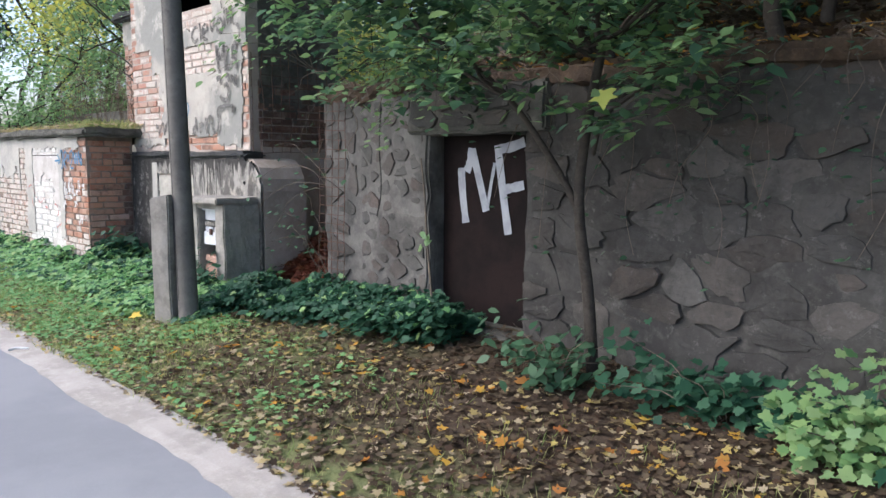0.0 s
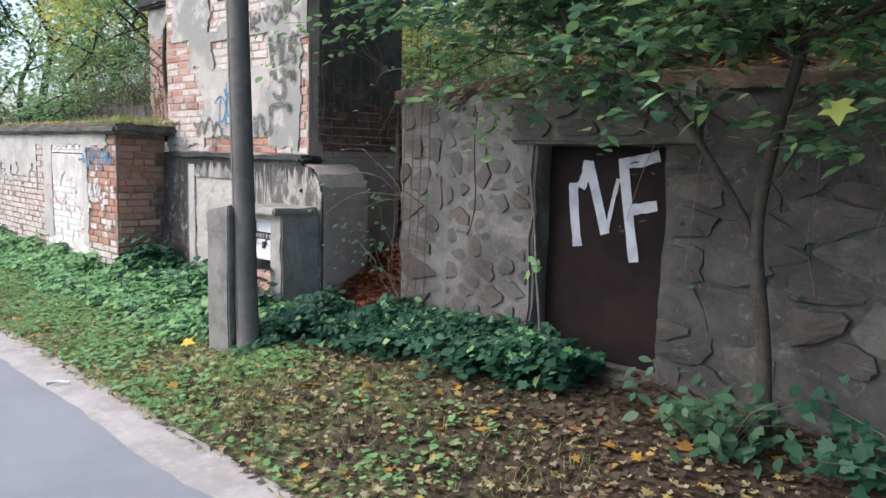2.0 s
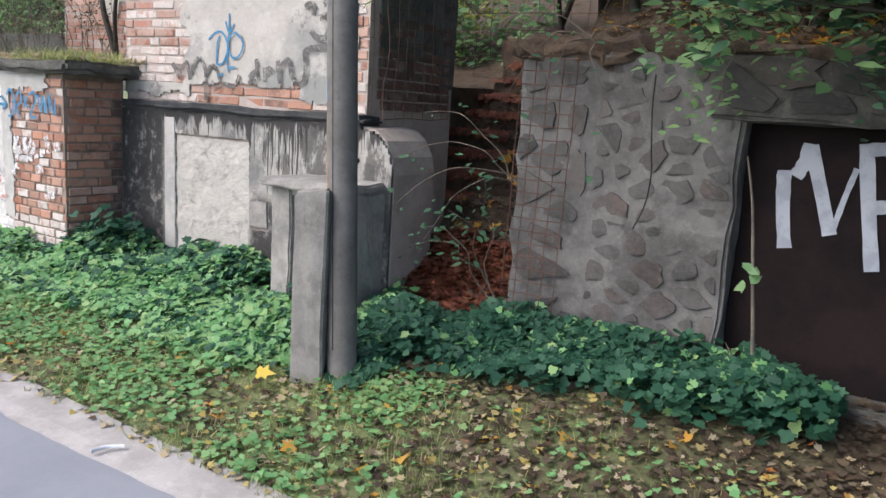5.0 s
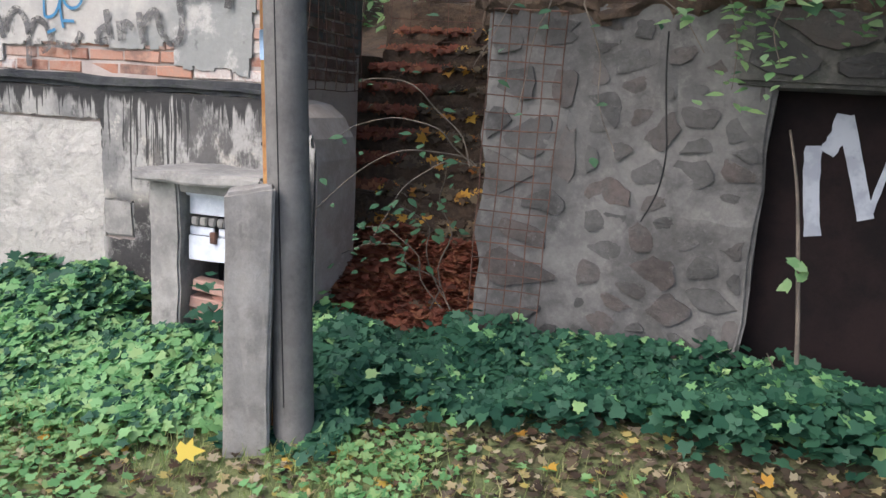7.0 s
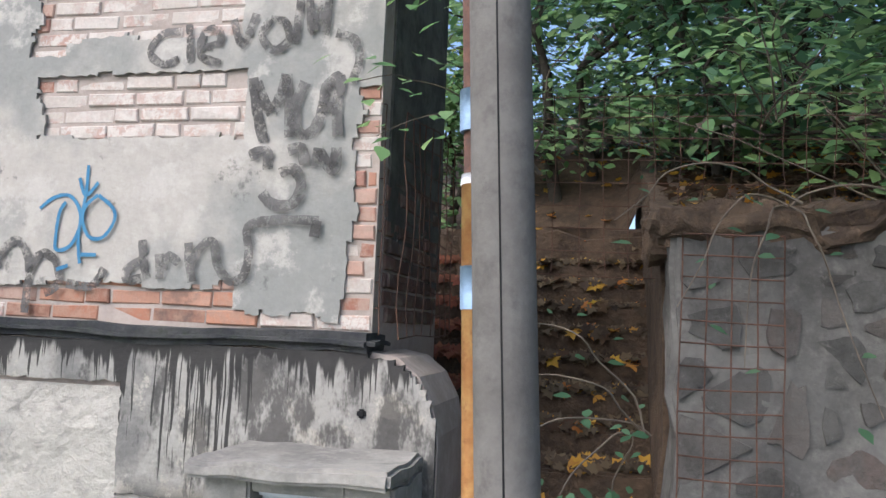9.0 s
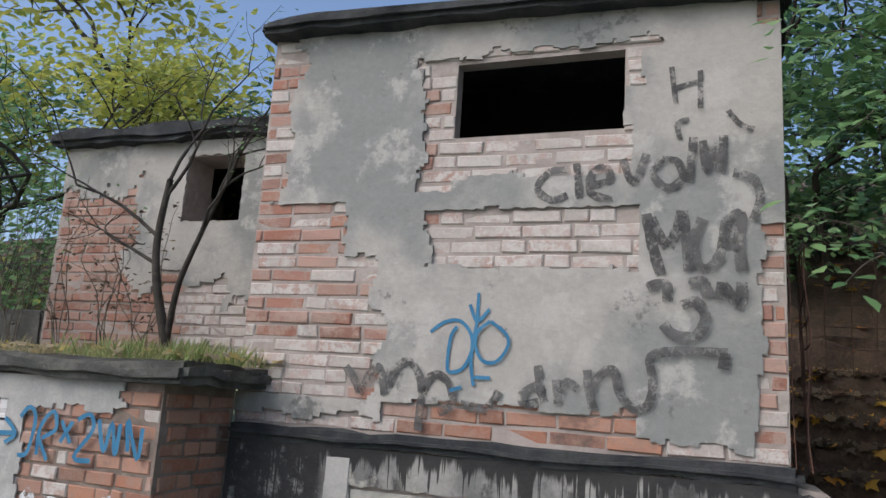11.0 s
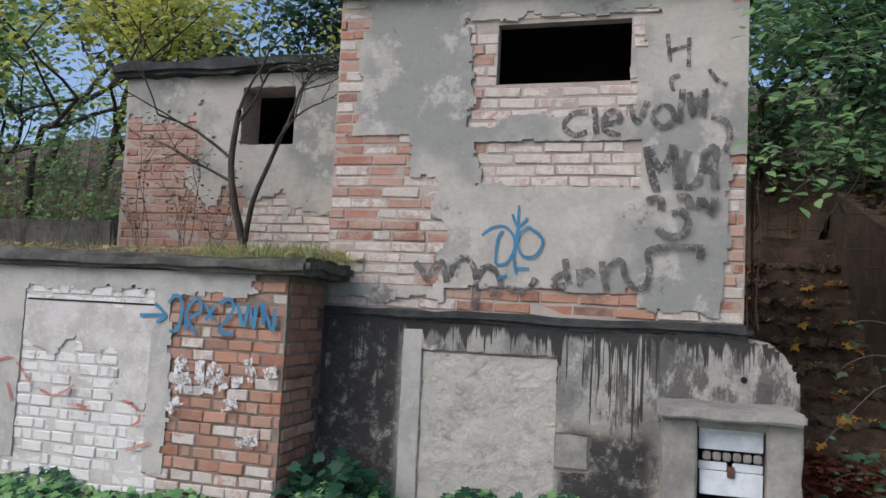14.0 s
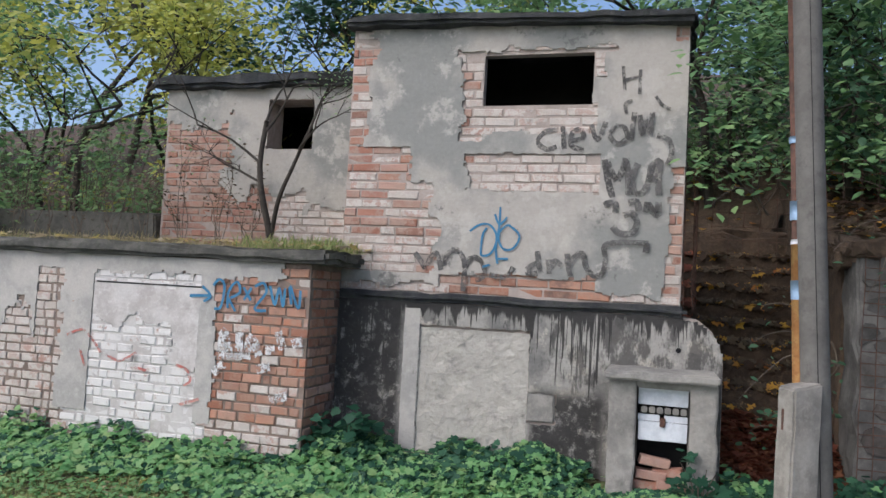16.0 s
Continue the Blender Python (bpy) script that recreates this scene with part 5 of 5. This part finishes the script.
link("foliage", leaf_mesh("foliage", [((-4.2 + 0.03 * math.cos(k), 4.36, 0.88 + 0.05 * math.sin(2 * k)), 0.07, (0.3 * math.cos(k), -1, 0.4), 1.1 * k) for k in range(8)], OVAL_SHAPE), M_CROWN, sapling)
cable = thing("dangling_cable", -4.83, 4.47, 1.84, "short black cable end hanging down the rubble wall", "cable")
bm = bmesh.new()
tube(bm, smooth_line([(-4.85, 4.50, 1.9), (-4.84, 4.47, 1.72), (-4.815, 4.45, 1.5), (-4.80, 4.45, 1.35), (-4.82, 4.46, 1.18), (-4.88, 4.47, 1.03)]), 0.0042, 0.0042, 7)
part("sheath", bm, M_BLACK, cable)
bramble((-6.3, 4.9, 2.3), [(-6.9, 4.1, 2.5), (-6.7, 4.0, 2.25), (-6.5, 4.0, 2.6), (-6.0, 4.2, 2.7), (-6.6, 4.2, 2.9)], "leafy branch reaching past the house corner", 45, 4, (0.06, 0.11), M_CROWN)
bramble((-6.0, 4.9, 3.2), [(-6.9, 4.1, 3.3), (-6.7, 4.2, 2.9), (-6.5, 4.0, 3.5), (-6.35, 4.1, 3.0), (-6.6, 4.3, 3.8), (-6.2, 4.3, 3.6)], "bright leafy branch between house and pole", 46, 11, (0.07, 0.12), M_CROWN)
bramble((-5.2, 5.2, 2.6), [(-5.7, 4.4, 2.6), (-5.3, 4.3, 2.9), (-5.0, 4.3, 2.4), (-5.5, 4.4, 3.3), (-4.8, 4.4, 3.0)], "leafy branch hanging over the coping", 47, 8, (0.06, 0.11), M_CROWN)

hang = random.Random(90)
for k in range(9):
    x = -3.2 + 0.48 * k
    bramble((x, 4.62, 2.1), [(x + hang.gauss(0, 0.3), 4.45 + hang.gauss(0, 0.03), hang.uniform(0.9, 1.85)) for _ in range(4)], "thin leafy creeper hanging down the rubble wall", 700 + k, 3, (0.03, 0.065))

# small bare tree on the outhouse roof
r = random.Random(8)
bare = thing("bare_tree", -10.57, 5.15, 1.84, "small crooked bare tree on the outhouse roof", "tree")
bm, tips = bmesh.new(), []
tube(bm, smooth_line([(-10.57, 5.1, 1.8), (-10.62, 5.05, 2.1), (-10.68, 5.0, 2.4), (-10.72, 5.0, 2.7), (-10.68, 5.0, 3.1)]), 0.035, 0.022, 8)
tube(bm, smooth_line([(-10.6, 5.08, 2.0), (-10.5, 5.0, 2.35), (-10.35, 4.95, 2.65), (-10.2, 4.95, 3.0)]), 0.024, 0.014, 7)
for s, w, l in (((-10.68, 5.0, 3.1), (0.1, 0, 1), 0.6), ((-10.72, 5.0, 2.7), (-0.8, -0.1, 0.8), 0.7), ((-10.2, 4.95, 3.0), (0.3, 0, 1), 0.5), ((-10.68, 5, 2.5), (-1, 0, 0.55), 0.6), ((-10.35, 4.95, 2.65), (0.5, -0.1, 0.8), 0.45), ((-10.68, 5.0, 3.0), (0.5, 0, 0.9), 0.5)):
    branches(bm, s, w, l, 0.014, 3, r, tips, 0.45)
part("trunk", bm, M_BARK, bare)
rows = [(p + Vector([r.gauss(0, 0.08) for _ in range(3)]), r.uniform(0.025, 0.05), (r.gauss(0, 0.5), -0.4, 1), r.uniform(0, math.tau)) for p, d in tips for _ in range(2)]
link("crown", leaf_mesh("crown", rows, OVAL_SHAPE), M_CROWN, bare)
for k in range(9):
    bramble((-14.2 + 0.42 * k, 5.2, 1.8), [(-14.2 + 0.42 * k + rng.gauss(0, 0.35), 5.1 + rng.gauss(0, 0.15), 2.3 + rng.random() * 0.8) for _ in range(6)], "dry brown weed stalks on the terrace", 60 + k, 3, (0.03, 0.06), M_LITTER)

# woods: trees of the bank and the distance
woods = random.Random(77)
spots = [
    (-5.2, 7.4, 2.4, M_CROWN, 0), (-4.0, 6.2, 2.2, M_CROWN_DARK, 1), (-2.2, 6.6, 2.4, M_CROWN_DARK, 2), (-0.4, 6.3, 2.3, M_CROWN_DARK, 3), (1.6, 6.8, 2.4, M_CROWN, 4),
    (-6.2, 9.0, 2.9, M_CROWN, 5), (-4.4, 9.5, 3.2, M_CROWN, 6), (-7.6, 9.2, 2.3, M_CROWN, 7), (-2.8, 9.0, 3.1, M_CROWN, 8),
    (-13.2, 7.6, 1.9, M_CROWN_YELLOW, 9), (-14.6, 6.8, 1.9, M_CROWN_YELLOW, 10), (-16.2, 8.2, 2.0, M_CROWN, 11), (-12.4, 9.4, 2.2, M_CROWN_YELLOW, 12), (-15.0, 10, 2.4, M_CROWN_YELLOW, 13),
    (-10.2, 9.6, 2.3, M_CROWN_YELLOW, 14), (-17.5, 6.0, 1.8, M_CROWN, 15), (-20, 9, 2.2, M_CROWN_YELLOW, 16), (-15.8, 4.6, 0.3, M_CROWN, 17), (-18.5, 4.4, 0.3, M_CROWN, 18),
]
for x, y, z, material, k in spots:
    low = 1.1 if k < 9 else 1.3
    tree("tree", (x, y, z - 0.1), (woods.gauss(0, 0.12), woods.gauss(-0.1, 0.1), 1), low * woods.uniform(0.9, 1.3), 0.06, 4, 100 + k, material, 22 if k < 9 else 20, (0.07, 0.13), 0.22 if k < 9 else 0.3,
         "yellowing young tree on the bank" if material is M_CROWN_YELLOW else "leafy green young tree on the bank", 0.55, group="trees on the bank")
# Added so that their overhanging crowns shade the rubble wall.
for k in range(6):
    x = -3.6 + 1.3 * k
    tree("tree", (x, 5.6 + woods.uniform(0, 0.8), 2.1), (woods.gauss(0, 0.1), -0.28, 1), 1.7, 0.07, 4, 500 + k, woods.choice((M_CROWN, M_CROWN_DARK)), 16, (0.09, 0.15), 0.3, "leafy tree leaning out over the rubble wall", 0.62, group="trees on the bank")
for k in range(9):
    x = -7.4 + 0.95 * k
    tree("tree", (x, 8.6 + woods.uniform(0, 1.6), 2.6), (woods.gauss(0, 0.1), -0.1, 1), 1.9, 0.07, 4, 540 + k, woods.choice((M_CROWN, M_CROWN_DARK, M_CROWN)), 15, (0.10, 0.17), 0.36, "dense leafy tree on the upper bank", 0.6, group="trees on the bank")
for k in range(26):
    x = -6.6 + 0.42 * k + woods.gauss(0, 0.15)
    y = woods.uniform(8.2, 10.5) if x < -5.5 else woods.uniform(5.8, 9.5)
    shrub((x, y, bank_height(x, y) - 0.05), 420, (0.08, 0.14), (0.55, 0.4, 1.6), woods.choice((M_CROWN, M_CROWN_DARK, M_CROWN)), "leafy undergrowth on the wooded bank", 600 + k, OVAL_SHAPE)
for k in range(12):
    x, y = -16.5 + 0.75 * k, 7.9 + woods.uniform(0, 1.5)
    shrub((x, y, 1.9), 420, (0.09, 0.15), (0.6, 0.4, 1.9), woods.choice((M_CROWN, M_CROWN_YELLOW, M_CROWN)), "leafy undergrowth behind the terrace", 650 + k, OVAL_SHAPE)
for k in range(9):
    x, y = -17.5 - 1.6 * k, (3.6 if k % 2 else 5.2) + woods.uniform(-0.3, 0.6)
    tree("tree", (x, y, 0.2), (0.05, -0.05, 1), 1.9, 0.09, 4, 800 + k, woods.choice((M_CROWN, M_CROWN_YELLOW, M_CROWN)), 22, (0.09, 0.16), 0.38, "leafy roadside tree beyond the outhouse", 0.55, group="trees along the road")
for k in range(15):
    x, y = -19 + 0.46 * k, woods.uniform(6.1, 7.2)
    shrub((x, y, 1.8), 380, (0.06, 0.11), (0.45, 0.3, 2.2), woods.choice((M_CROWN, M_CROWN_YELLOW, M_CROWN)), "tall leafy bush behind the terrace wall", 680 + k, OVAL_SHAPE)
for k in range(22):
    x, y = -40 + 2.4 * k + woods.gauss(0, 0.7), 15 + woods.uniform(-2, 4)
    if x < -14:
        y -= 4
    tree("tree", (x, y, 3.0 + 0.1 * y - 1), (0, 0, 1), 2.6, 0.13, 4, 300 + k, woods.choice((M_CROWN, M_CROWN, M_CROWN_DARK, M_CROWN_YELLOW)), 18, (0.16, 0.3), 0.5, "tall leafy tree in the woods behind", 0.5, group="trees of the woods")
for k in range(8):
    tree("tree", (-24 - 5 * k, 5.2 + woods.gauss(0, 0.8) if k % 2 else -6 - woods.random() * 2, 0.1), (0, 0, 1), 2.4, 0.13, 4, 400 + k, woods.choice((M_CROWN, M_CROWN, M_CROWN_YELLOW)), 18, (0.14, 0.26), 0.45, "leafy tree along the far road", 0.5, group="trees along the road")

# litter by the road
stick = tagged(link("stick", mesh_of("stick", [], []), M_WHITE_PAINT), "pale broken stick on the road shoulder", "stick")
bm = bmesh.new()
tube(bm, [(-6.50, 2.14, 0.02), (-6.48, 2.19, 0.03), (-6.43, 2.26, 0.025)], 0.011, 0.008, 7)
bm.to_mesh(stick.data)
bm.free()

# ---- bricks ----
brng = random.Random(3)
brick_field(house, X0, X1, 1.565, 3.74, F, house_pick, brng, hole=(-8.45, -7.58, 3.085, 3.495))
# Side courses use a darker brick than the front.
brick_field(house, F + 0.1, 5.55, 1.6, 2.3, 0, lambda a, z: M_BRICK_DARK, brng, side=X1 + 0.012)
brick_field(out, -11.9, B1, 0.12, 1.735, BF, out_pick, brng, unit=0.165)
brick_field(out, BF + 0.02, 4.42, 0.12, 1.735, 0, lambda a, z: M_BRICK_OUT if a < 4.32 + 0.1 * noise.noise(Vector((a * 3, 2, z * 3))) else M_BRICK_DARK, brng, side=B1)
brick_field(shed, -12.1, SX1, 1.85, 3.54, SF, shed_pick, brng, hole=(-10.92, -10.42, 2.92, 3.42))
brick_field(out, B0, -11.9, 0.12, 1.735, BF, out_pick, brng, unit=0.165)
